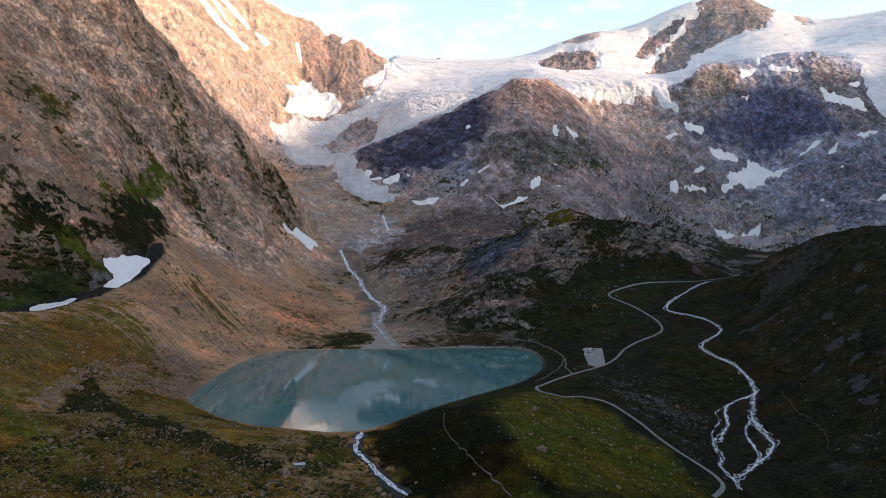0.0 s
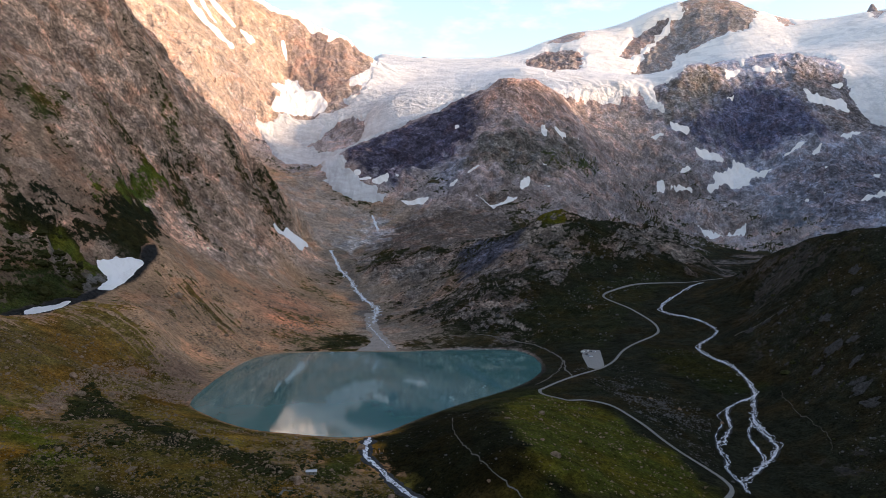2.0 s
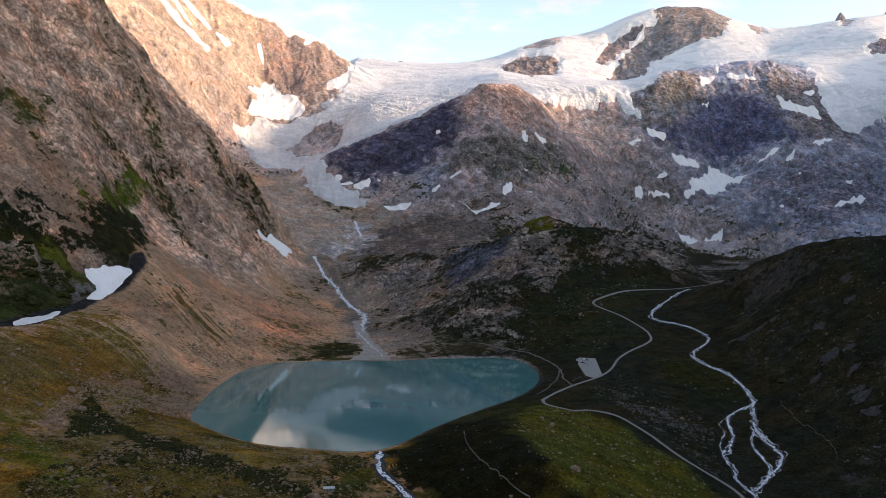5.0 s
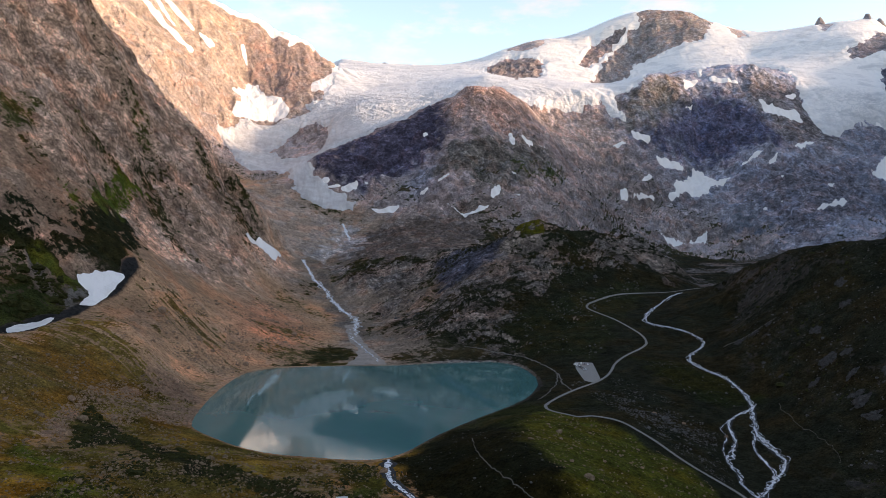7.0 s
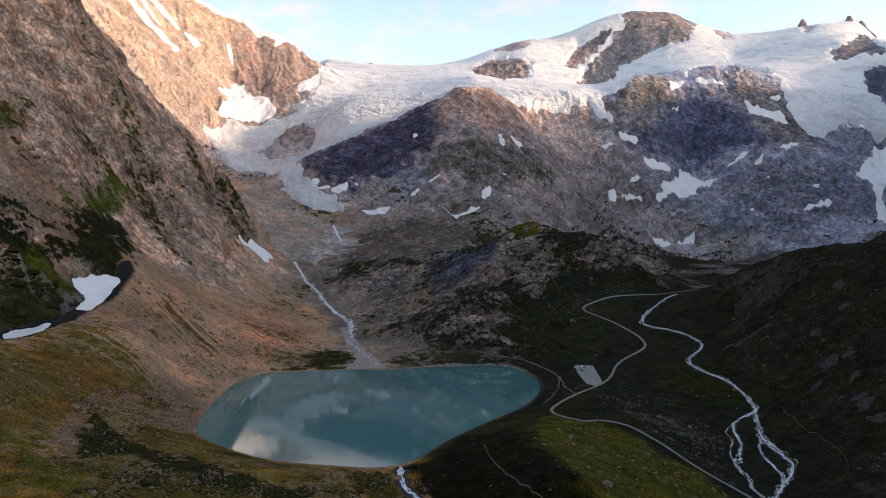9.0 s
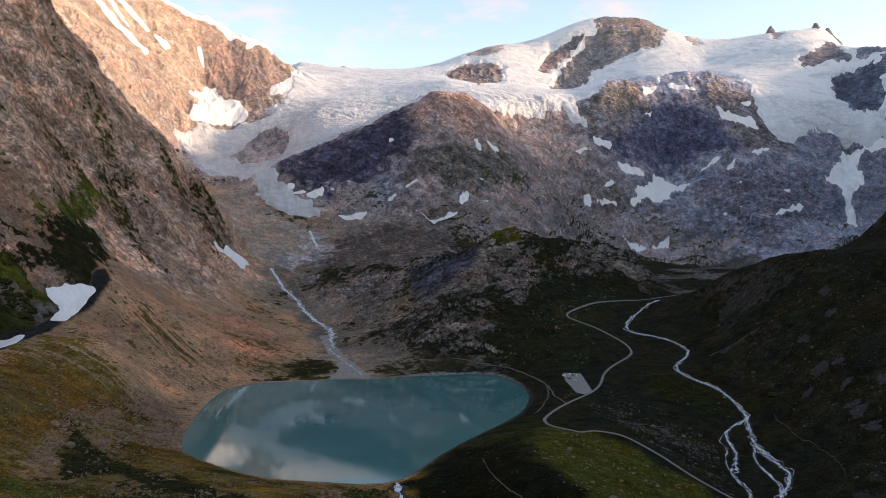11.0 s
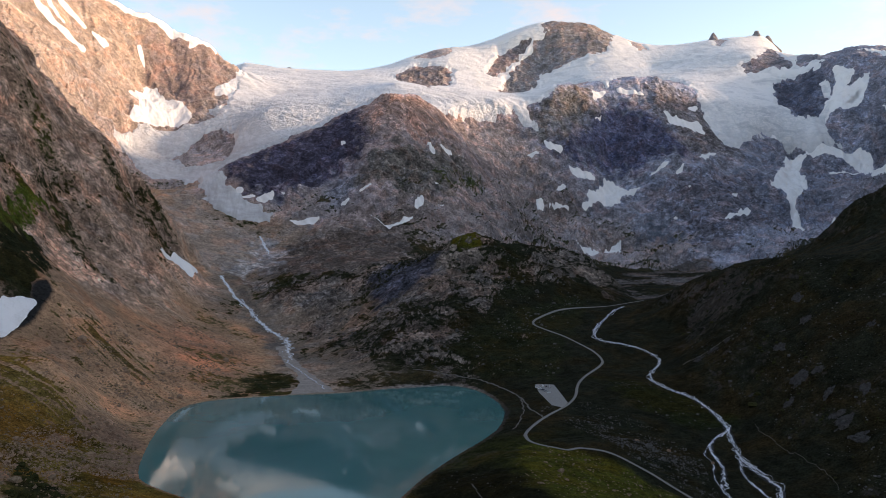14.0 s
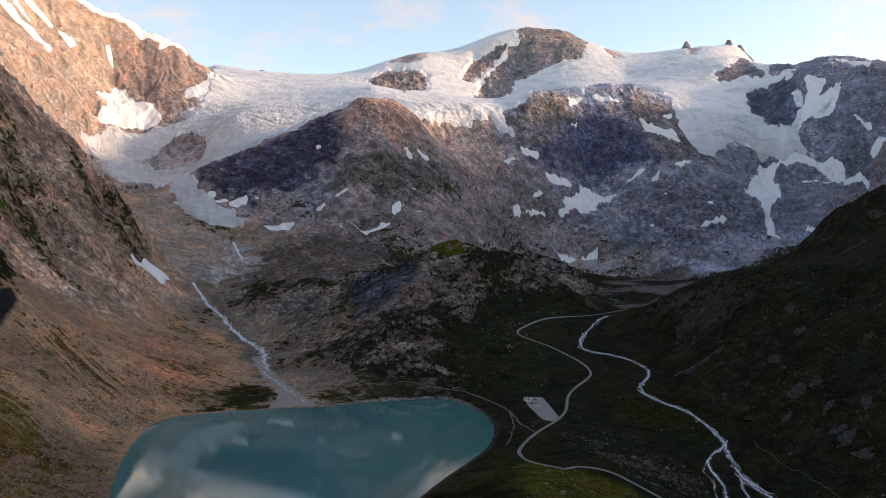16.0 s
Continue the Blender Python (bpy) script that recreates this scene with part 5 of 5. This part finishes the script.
glaciers()
CORNICE = [(-1250, 3250), (-980, 3380), (-873, 3440), (-744, 3500), (-583, 3540), (-463, 3560), (-356, 3590)]
sd = 20 - cropped(near_line, [(x + 3, y + 12) for x, y in CORNICE], 80, GX, GY) + 7 * EDGE
tagged(overlay("snow_cornice", sd, 2.5, SNOW), "white snow cornice along the sunlit crest", "snow")

for outline in SNOW_PATCHES:
    snowfield(outline)

# ---- ribbons: road, tracks, rivers ----
def ribbon(name, points, width, lift, mat, crown=0.0, ragged=0.0, seed=1, step=3.0, wander=0.0):
    """A strip of even or ragged width that follows the ground."""
    pts = np.array(points, float)
    length = np.concatenate([[0], np.cumsum(np.hypot(*np.diff(pts, axis=0).T))])
    s = np.arange(0, length[-1], step)
    x, y = np.interp(s, length, pts[:, 0]), np.interp(s, length, pts[:, 1])
    tx, ty = np.gradient(x), np.gradient(y)
    norm = np.hypot(tx, ty) + 1e-9
    off = wander * (wave(s / 24, s * 0 + 0.5 + seed, 205) + 0.7 * wave(s / 8, s * 0 + 0.5 + seed, 206) + 0.3 * wave(s / 3.5, s * 0 + 0.5 + seed, 209))
    x, y = x + ty / norm * off, y - tx / norm * off
    across = np.linspace(-1, 1, 7)
    w = 0.5 * width * np.clip(1 + ragged * (wave(s / 13, s * 0 + 0.37 + seed, 207) + 0.6 * wave(s / 4.3, s * 0 + 0.37 + seed, 208)), 0.04, 3)
    px = x[:, None] + (ty / norm * w)[:, None] * across
    py = y[:, None] - (tx / norm * w)[:, None] * across
    pz = height(px, py)
    level = pz.mean(1, keepdims=True)
    level = np.stack([np.convolve(np.pad(level[:, 0], 3, mode="edge"), np.ones(7) / 7, mode="valid")]).T
    pz = np.maximum(pz, level - 0.3) + lift + crown * (1 - across[None] ** 2)
    pz[:, 0] -= 2 * lift + 0.6
    pz[:, -1] -= 2 * lift + 0.6
    n, c = len(s), len(across)
    a, b = np.meshgrid(np.arange(n - 1), np.arange(c - 1), indexing="ij")
    faces = np.stack([a * c + b, (a + 1) * c + b, (a + 1) * c + b + 1, a * c + b + 1], -1).reshape(-1, 4)
    return sheet(name, np.stack([px, py, pz], -1).reshape(-1, 3), faces, mat)


whole_road = ROAD[:-1] + ROAD_UP
tagged(ribbon("road", whole_road, 4.5, 0.45, ASPHALT, 0.1, 0.08, 2), "narrow grey mountain road winding through the moor", "road", kind="structure")
for k, (name, line, width, wander, label) in enumerate((
        ("footpath", SHORE_PATH, 2.2, 2.0, "pale trodden path along the lake shore"), ("footpath", SHORE_PATH2, 1.6, 2.0, "short spur of trodden path by the lake"),
        ("footpath", KNOLL_PATH, 0.75, 1.6, "thin dirt path down the grassy knoll"), ("footpath", BANK_PATH, 0.4, 1.5, "faint path along the river bank"),
        ("farm_track", SIDE_TRACK, 2.2, 1.5, "faint gravel track across the slope"), ("farm_track", HUT_TRACK, 2.0, 0.8, "bend of gravel track near the hut"))):
    tagged(ribbon(name, line, width, 0.25, DIRT, 0.05, 0.5, 5 + k, 1.5, wander), label, "path", kind="structure")


def torrent(name, line, width, strands, wander, mat, label, seed, bed=True):
    """Running water: a bed of wet stones, and strands of white water that part and meet on it."""
    if bed:
        tagged(ribbon("stream_bed", line, width * 1.25, 0.22, BANK, 0.0, 0.5, seed, 1.5, 0.3 * wander), "dark wet stones of a stream bed", "gravel", kind="structure")
    for k in range(strands):
        strand = ribbon(name if k == 0 else "water_strand", line, width * (0.34, 0.22, 0.18, 0.14)[k % 4], 0.36 + 0.02 * k, mat, 0.06, 1.5, seed + 7 * k, 0.8, wander * (0.6 + 0.4 * k))
        tagged(strand, label if k == 0 else "thin strand of white water among stones", "water", kind="structure")


torrent("river", RIVER, 5.4, 4, 2.9, RAPIDS, "foaming white river running down the moor", 30)
torrent("river_arm", RIVER_BRAID, 5.0, 3, 2.6, RAPIDS, "side arm of the foaming river", 61)
torrent("river_arm", RIVER_BRAID2, 4.0, 2, 2.0, RAPIDS, "thin side arm of the river", 83)
torrent("river_arm", RIVER_BRAID3, 3.0, 1, 2.0, RAPIDS, "thin outer arm of the river", 91)
torrent("outlet_stream", OUTLET, 11.0, 4, 1.3, RAPIDS, "white stream leaving the lake", 101)
torrent("glacier_stream", STREAM, 9.0, 4, 4.5, FOAM, "white glacier stream tumbling down rock", 120, False)
torrent("glacier_stream", STREAM_MID, 5.0, 4, 7.0, FOAM, "shallow glacier stream on gravel", 140, False)
torrent("waterfall", FALL, 14.0, 3, 2.0, FOAM, "white waterfall below the glacier tongue", 160, False)
tagged(ribbon("glacier_stream", STREAM_LOW, 2.0, 0.75, RAPIDS, 0.1, 0.9, 170, 1.5, 3.5), "shallow stream crossing the delta", "water", kind="structure")
for line in (STREAM_MID, STREAM_LOW):
    tagged(ribbon("gravel_bank", line, 9, 0.1, SAND, 0.0, 0.7, 3), "wet grey gravel bank beside running water", "gravel", kind="structure")


sd = cropped(inside, PARKING, 30, GX, GY)
lot = tagged(overlay("parking_lot", sd + 1.5, 0.5, GRAVEL), "pale gravel parking lot beside the road", "parking lot", kind="structure")
sd = cropped(inside, DELTA, 30, GX, GY) + 3 * EDGE
tagged(overlay("delta", sd, 0.5, SAND), "grey river delta of sand and gravel", "delta", kind="structure")


# ---- stones and shrubs that nobody could count ----
def rock_shape(seed, level=1, squash=0.7, wild=1.0):
    """A rough stone or clump of unit size: points and triangles."""
    bm = bmesh.new()
    bmesh.ops.create_icosphere(bm, subdivisions=level, radius=1.0)
    rng = random.Random(seed)
    shift = Vector((rng.uniform(-50, 50), rng.uniform(-50, 50), rng.uniform(-50, 50)))
    for v in bm.verts:
        v.co *= 1 + wild * (0.45 * noise.noise(v.co * 1.3 + shift) + 0.25 * noise.noise(v.co * 3.1 + shift) + (0.16 * noise.noise(v.co * 7.3 + shift) if level > 3 else 0))
        v.co.z *= squash
    pts = np.array([v.co for v in bm.verts])
    tris = np.array([[v.index for v in f.verts] for f in bm.faces])
    bm.free()
    return pts, tris


ROCKS = [rock_shape(k) for k in range(8)]
CLUMPS = [rock_shape(40 + k, 2, 0.8, 1.7) for k in range(7)]


def scatter(name, shapes, x, y, size, mat, sink=0.3, seed=0, smooth=False, tall=1.0):
    rng = np.random.RandomState(seed)
    z = height(x, y)
    verts, faces, base = [], [], 0
    for k in range(len(x)):
        pts, tris = shapes[k % len(shapes)]
        a = rng.uniform(0, 6.28)
        stretch = size[k] * rng.uniform(0.75, 1.3, 3) * np.array((1, 1, tall))
        p = pts * stretch
        p = np.column_stack([p[:, 0] * np.cos(a) - p[:, 1] * np.sin(a), p[:, 0] * np.sin(a) + p[:, 1] * np.cos(a), p[:, 2]])
        verts.append(p + np.array((x[k], y[k], z[k] + size[k] * (0.5 - sink))))
        faces.append(tris + base)
        base += len(pts)
    return sheet(name, np.concatenate(verts), np.concatenate(faces), mat, smooth)


def strewn(count, outline, seed, clump=0.0, patch=40.0):
    """Random places inside an outline, in drifts where clump is above zero."""
    rng = np.random.RandomState(seed)
    xs, ys = [p[0] for p in outline], [p[1] for p in outline]
    x, y = rng.uniform(min(xs), max(xs), count * 8), rng.uniform(min(ys), max(ys), count * 8)
    ok = (inside(x, y, outline) > 0) & (fractal(x, y, patch, 3, 300 + seed) > clump * 0.35)
    for line in (ROAD, ROAD_UP, RIVER, RIVER_BRAID, RIVER_BRAID3, OUTLET):
        ok &= near_line(x, y, line) > 6
    ok &= inside(x, y, SHORE) < -0.5
    ok &= inside(x, y, PARKING) < -2
    return x[ok][:count], y[ok][:count]


LEFT_SLOPE = [(-480, 560), (-440, 820), (-330, 900), (-255, 830), (-240, 700), (-120, 640), (-80, 560), (-60, 480), (-250, 440), (-420, 470)]
RIGHT_SLOPE = [(290, 560), (350, 800), (400, 1050), (470, 1200), (560, 1050), (560, 850), (480, 640)]
SCREE_SLOPE = [(-330, 930), (-360, 1100), (-310, 1350), (-220, 1560), (-160, 1400), (-190, 1180), (-270, 1050)]
HUMP = [(60, 1180), (20, 1320), (-60, 1500), (-100, 1680), (130, 1620), (280, 1500), (440, 1430), (330, 1330), (240, 1220)]
for seed, (outline, count, small, clump, label) in enumerate((
        (BOULDER_FIELD, 4500, 0.55, -1.5, "field of pinkish boulders at the foot of the moraine"),
        (LEFT_SLOPE, 9000, 0.50, -0.9, "pale stones strewn over the heath"),
        (STONE_DRIFT, 1300, 0.45, -0.6, "pale stones scattered on the dark moor"),
        (SUN_GRASS, 1100, 0.46, -1.5, "grey stones in the grass of the knoll"),
        (RIGHT_SLOPE, 2200, 0.5, -0.6, "grey rocks on the dark moor slope"),
        (SCREE_SLOPE, 1400, 0.9, 0.2, "loose stones on the pink scree slope"),
        (HUMP, 1300, 1.0, 0.0, "grey boulders below the rock slabs"),
        (HUMP_MOOR, 220, 0.8, 0.0, "pale boulders strewn over the green moor slope"),
        (GRASS_SLOPE, 260, 0.6, -0.2, "stones lying in the grass of the moraine"),
        (RIGHT_MEADOW, 1300, 0.42, -0.5, "small pale stones on the dark moor"),
        (KNOLL_DARK, 260, 0.34, -1.0, "small stones on the dark moor bank"),
        (FLAT_LEFT, 4200, 0.40, -0.9, "many small stones in the heath"),
        (STREAKS, 900, 0.55, -1.0, "loose stones on the moraine slope"),
        (RIVER_MEADOW, 160, 0.5, -0.2, "few stones on the dark river moor"))):
    x, y = strewn(count, outline, seed, clump)
    size = small * np.random.RandomState(seed).lognormal(-0.2, 0.6, len(x))
    tagged(scatter("loose_stones", ROCKS, x, y, size, HEATH_STONE if "heath" in label or "knoll" in label else MOOR_STONE if "moor" in label or "slabs" in label else BOULDER, 0.35, seed), label, "stones", kind="stuff")
for seed, (outline, count, big, clump, label) in enumerate((
        (SHADE_SCRUB, 1300, 0.9, -0.1, "dark scrub spreading below the boulder field"),
        (FLAT_LEFT, 3000, 0.55, 0.15, "low dark green shrubs in drifts on the heath"),
        (BENCH_GREEN, 500, 1.6, 0.2, "dark alder scrub on the ledge"),
        (RIGHT_SLOPE, 450, 1.0, 0.6, "dark low scrub on the moor slope")), 20):
    x, y = strewn(count, outline, seed, clump, 32)
    size = big * np.random.RandomState(seed).lognormal(-0.1, 0.55, len(x))
    tagged(scatter("scrub", CLUMPS, x, y, size, SHRUB, 0.45, seed, False, 0.9), label, "shrubs", kind="stuff")


# ---- single boulders, hut and cars ----
def boulder(x, y, size, seed):
    pts, tris = rock_shape(seed, 3, 0.8)
    z = float(height(x, y))
    ob = sheet("boulder", pts * size + np.array((0, 0, 0.25 * size)), tris, BOULDER, False)
    ob.location = (x, y, z)
    return tagged(ob, "large weathered grey boulder lying in the heath", "boulder", "boulders on the heath")


for k, (x, y, size) in enumerate(((-338, 734, 3.6), (-330, 728, 2.4), (*SPOTS[1], 3.6), (*SPOTS[2], 3.0), (*SPOTS[3], 2.4), (*SPOTS[4], 2.0), (-300, 640, 2.0), (-262, 610, 1.6), (62, 566, 1.5), (95, 598, 1.3), (72, 640, 1.2),
                                  (128, 610, 1.4), (-205, 560, 1.4), (-405, 770, 2.2), (-380, 700, 1.5), (205, 800, 2.0), (228, 780, 1.7), (262, 760, 1.8), (-18, 540, 1.2), (20, 515, 1.3))):
    boulder(x, y, size, 500 + k)


def outcrop(x, y, size, seed):
    """A low hump of bare rock, cracked into a few slabs."""
    pts, tris = rock_shape(seed, 4, 0.55, 1.3)
    rng = random.Random(seed)
    turn, a = rng.uniform(0, 6.28), rng.uniform(1.0, 1.7)
    p = pts * size * np.array((a, 1.0, 0.9))
    p = np.column_stack([p[:, 0] * np.cos(turn) - p[:, 1] * np.sin(turn), p[:, 0] * np.sin(turn) + p[:, 1] * np.cos(turn), p[:, 2]])
    p[:, 2] += height(x + p[:, 0], y + p[:, 1]) - float(height(x, y)) - 0.18 * size
    ob = sheet("rock_outcrop", p, tris, OUTCROP, False)
    ob.location = (x, y, float(height(x, y)))
    return tagged(ob, "low grey rock outcrop in the dark moor", "rock", "outcrops on the moor slope")


for k, (x, y) in enumerate(OUTCROPS):
    outcrop(x, y, (7, 6, 5.5, 6, 4.5, 4, 8, 5, 5, 8, 6.5, 5, 5, 5, 4, 3, 5)[k], 700 + k)


def part(name, bm, mat, parent, label=""):
    me = bpy.data.meshes.new(name)
    bm.to_mesh(me)
    bm.free()
    me.materials.append(mat)
    ob = new(name, me)
    ob.parent = parent
    return tagged(ob, label)


def box(x, y, z, w, d, h, bevel=0.03, taper=1.0):
    bm = bmesh.new()
    bmesh.ops.create_cube(bm, size=1.0)
    for v in bm.verts:
        k = taper if v.co.z > 0 else 1.0
        v.co = Vector((x + v.co.x * w * k, y + v.co.y * d * k, z + v.co.z * h))
    bmesh.ops.bevel(bm, geom=bm.edges[:], offset=bevel, segments=2, affect="EDGES", profile=0.5)
    return bm


GLASS = plain("dark_window_glass", (0.02, 0.025, 0.03), 0.08)
RUBBER = plain("tyre_rubber", (0.02, 0.02, 0.02), 0.85)
STEEL = plain("wheel_steel", (0.45, 0.45, 0.46), 0.35, 0.9)
LAMP_GLASS = plain("headlight_glass", (0.75, 0.76, 0.78), 0.1)
TAIL = plain("tail_light_red", (0.45, 0.02, 0.02), 0.2)
WOOD = surface("weathered_planks", (0.10, 0.075, 0.055), (0.19, 0.15, 0.11), 2.0)
SHEET_ROOF = surface("pale_metal_roof", (0.40, 0.40, 0.41), (0.56, 0.56, 0.57), 0.8, 0.4)
WALL_STONE = surface("field_stone_wall", (0.12, 0.105, 0.092), (0.26, 0.235, 0.21), 1.1)


def car(colour_name, colour, van=False):
    paint_mat = plain(colour_name + "_car_paint", colour, 0.28)
    top = new("van" if van else "car")
    length, wide, tall = (5.0, 1.95, 1.25) if van else (4.3, 1.78, 0.75)
    part("body", box(0, 0, 0.35 + tall / 2, wide, length, tall, 0.12), paint_mat, top)
    if van:
        part("cabin", box(0, -0.2, 1.95, wide * 0.95, length * 0.9, 0.75, 0.12, 0.9), paint_mat, top)
        part("window", box(0, -0.2, 1.88, wide * 0.965, length * 0.8, 0.42, 0.05, 0.95), GLASS, top, "dark tinted window band")
    else:
        part("cabin", box(0, -0.25, 1.36, wide * 0.88, length * 0.55, 0.56, 0.12, 0.78), GLASS, top, "dark glazed cabin")
        part("roof", box(0, -0.25, 1.64, wide * 0.7, length * 0.40, 0.06, 0.02), paint_mat, top)
    for sx in (-1, 1):
        for sy in (-1, 1):
            bm = bmesh.new()
            bmesh.ops.create_cone(bm, cap_ends=True, segments=16, radius1=0.33, radius2=0.33, depth=0.22, matrix=pose(sx * wide * 0.46, sy * length * 0.31, 0.33, 0, 90, 0))
            wheel = part("wheel", bm, RUBBER, top, "black tyre")
            bm = bmesh.new()
            bmesh.ops.create_cone(bm, cap_ends=True, segments=12, radius1=0.2, radius2=0.17, depth=0.25, matrix=pose(sx * wide * 0.47, sy * length * 0.31, 0.33, 0, 90, 0))
            part("rim", bm, STEEL, wheel, "steel wheel rim")
        part("headlight", box(sx * wide * 0.36, length * 0.5, 0.78, 0.3, 0.06, 0.16, 0.02), LAMP_GLASS, top, "clear headlight")
        part("tail_light", box(sx * wide * 0.38, -length * 0.5, 0.85, 0.22, 0.06, 0.2, 0.02), TAIL, top, "red tail light")
    return top


white = tagged(car("white", (0.75, 0.75, 0.76)), "small white car parked on the gravel lot", "car", "parked cars")
silver = tagged(car("silver", (0.45, 0.46, 0.48)), "silver grey car parked on the gravel lot", "car", "parked cars")
dark = tagged(car("dark", (0.03, 0.035, 0.05)), "dark blue car parked on the gravel lot", "car", "parked cars")
camper = tagged(car("cream", (0.74, 0.72, 0.68), True), "white camper van parked on the gravel lot", "van", "parked cars")
for k, kind in enumerate((camper, white, dark, silver, white, camper, dark, white)):
    if k < 5:
        x, y, turn = 179.5 + 1.2 * k, 1018 - 7.0 * k, 78
    else:
        x, y, turn = 187 + 3.4 * (k - 5), 1019 - 3.2 * (k - 5), -20
    m = pose(x, y, float(height(x, y)) + 0.5, 0, 0, turn + 4 * math.sin(5 * k))
    if k in (0, 1, 2, 3):
        kind.matrix_world = m
    else:
        copy_thing(kind, m)


def hut(x, y, turn):
    top = new("hut")
    part("wall", box(0, 0, 1.1, 7.0, 3.4, 2.2, 0.05), WALL_STONE, top, "grey field-stone walls")
    for side in (-1, 1):
        bm = box(0, 0, 0, 7.8, 2.3, 0.12, 0.02)
        bmesh.ops.transform(bm, matrix=pose(0, side * 1.02, 2.72, -side * 27, 0, 0), verts=bm.verts)
        part("roof", bm, SHEET_ROOF, top, "pale sheet-metal roof slope")
    for sx in (-3.4, 3.4):
        bm = bmesh.new()
        tri = [bm.verts.new((sx, -1.65, 2.19)), bm.verts.new((sx, 1.65, 2.19)), bm.verts.new((sx, 0, 3.05))]
        tri2 = [bm.verts.new((sx * 0.96, v.co.y, v.co.z)) for v in tri]
        bm.faces.new(tri)
        bm.faces.new(tri2)
        for i in range(3):
            bm.faces.new((tri[i], tri[(i + 1) % 3], tri2[(i + 1) % 3], tri2[i]))
        part("gable", bm, WOOD, top, "weathered plank gable")
    part("door", box(-1.2, -1.72, 0.98, 0.95, 0.08, 1.95, 0.02), WOOD, top, "brown plank door")
    part("window", box(1.4, -1.72, 1.35, 0.8, 0.06, 0.7, 0.02), GLASS, top, "small dark window")
    top.matrix_world = pose(x, y, float(height(x, y)) - 0.05, 0, 0, turn)
    return tagged(top, "small stone hut with a pale metal roof", "hut")


hut(*SPOTS[0], 6)


# ---- rock horns on the far crest ----
def horn(x, y, foot, tall, wide, seed):
    """A pointed crag with ledges, rooted in the ice."""
    rng = random.Random(seed)
    bm = bmesh.new()
    bmesh.ops.create_cone(bm, cap_ends=True, segments=18, radius1=1.0, radius2=0.12, depth=1.0)
    bmesh.ops.subdivide_edges(bm, edges=bm.edges[:], cuts=5, use_grid_fill=True)
    lean = rng.uniform(-0.15, 0.3)
    for v in bm.verts:
        k = v.co.z + 0.5
        p = v.co * 2.2 + Vector((seed, 3 * seed, 0))
        out = 1 + 0.35 * noise.noise(p) + 0.18 * noise.noise(p * 3)
        v.co = Vector((v.co.x * wide * out + lean * wide * k, v.co.y * wide * out, (k + 0.08 * noise.noise(p * 2) - 0.25) * tall))
    ob = part("rock_horn", bm, HORN, None)
    ob.location = (x, y, foot)
    return tagged(ob, "small dark rock horn rising from the ice cap", "rock", "rock horns")


HORN = surface("dark_crag", (0.14, 0.13, 0.14), (0.28, 0.26, 0.27), 0.06, 0.9, 0.8, 3.0)
for x, y, foot, tall, wide, seed in ((2225, 4020, 1202, 118, 68, 3), (2275, 4010, 1195, 70, 50, 4), (2400, 3895, 1204, 105, 70, 7), (2450, 3870, 1180, 95, 64, 8), (-25, 4060, 1006, 26, 42, 9)):
    horn(x, y, foot, tall, wide, seed)
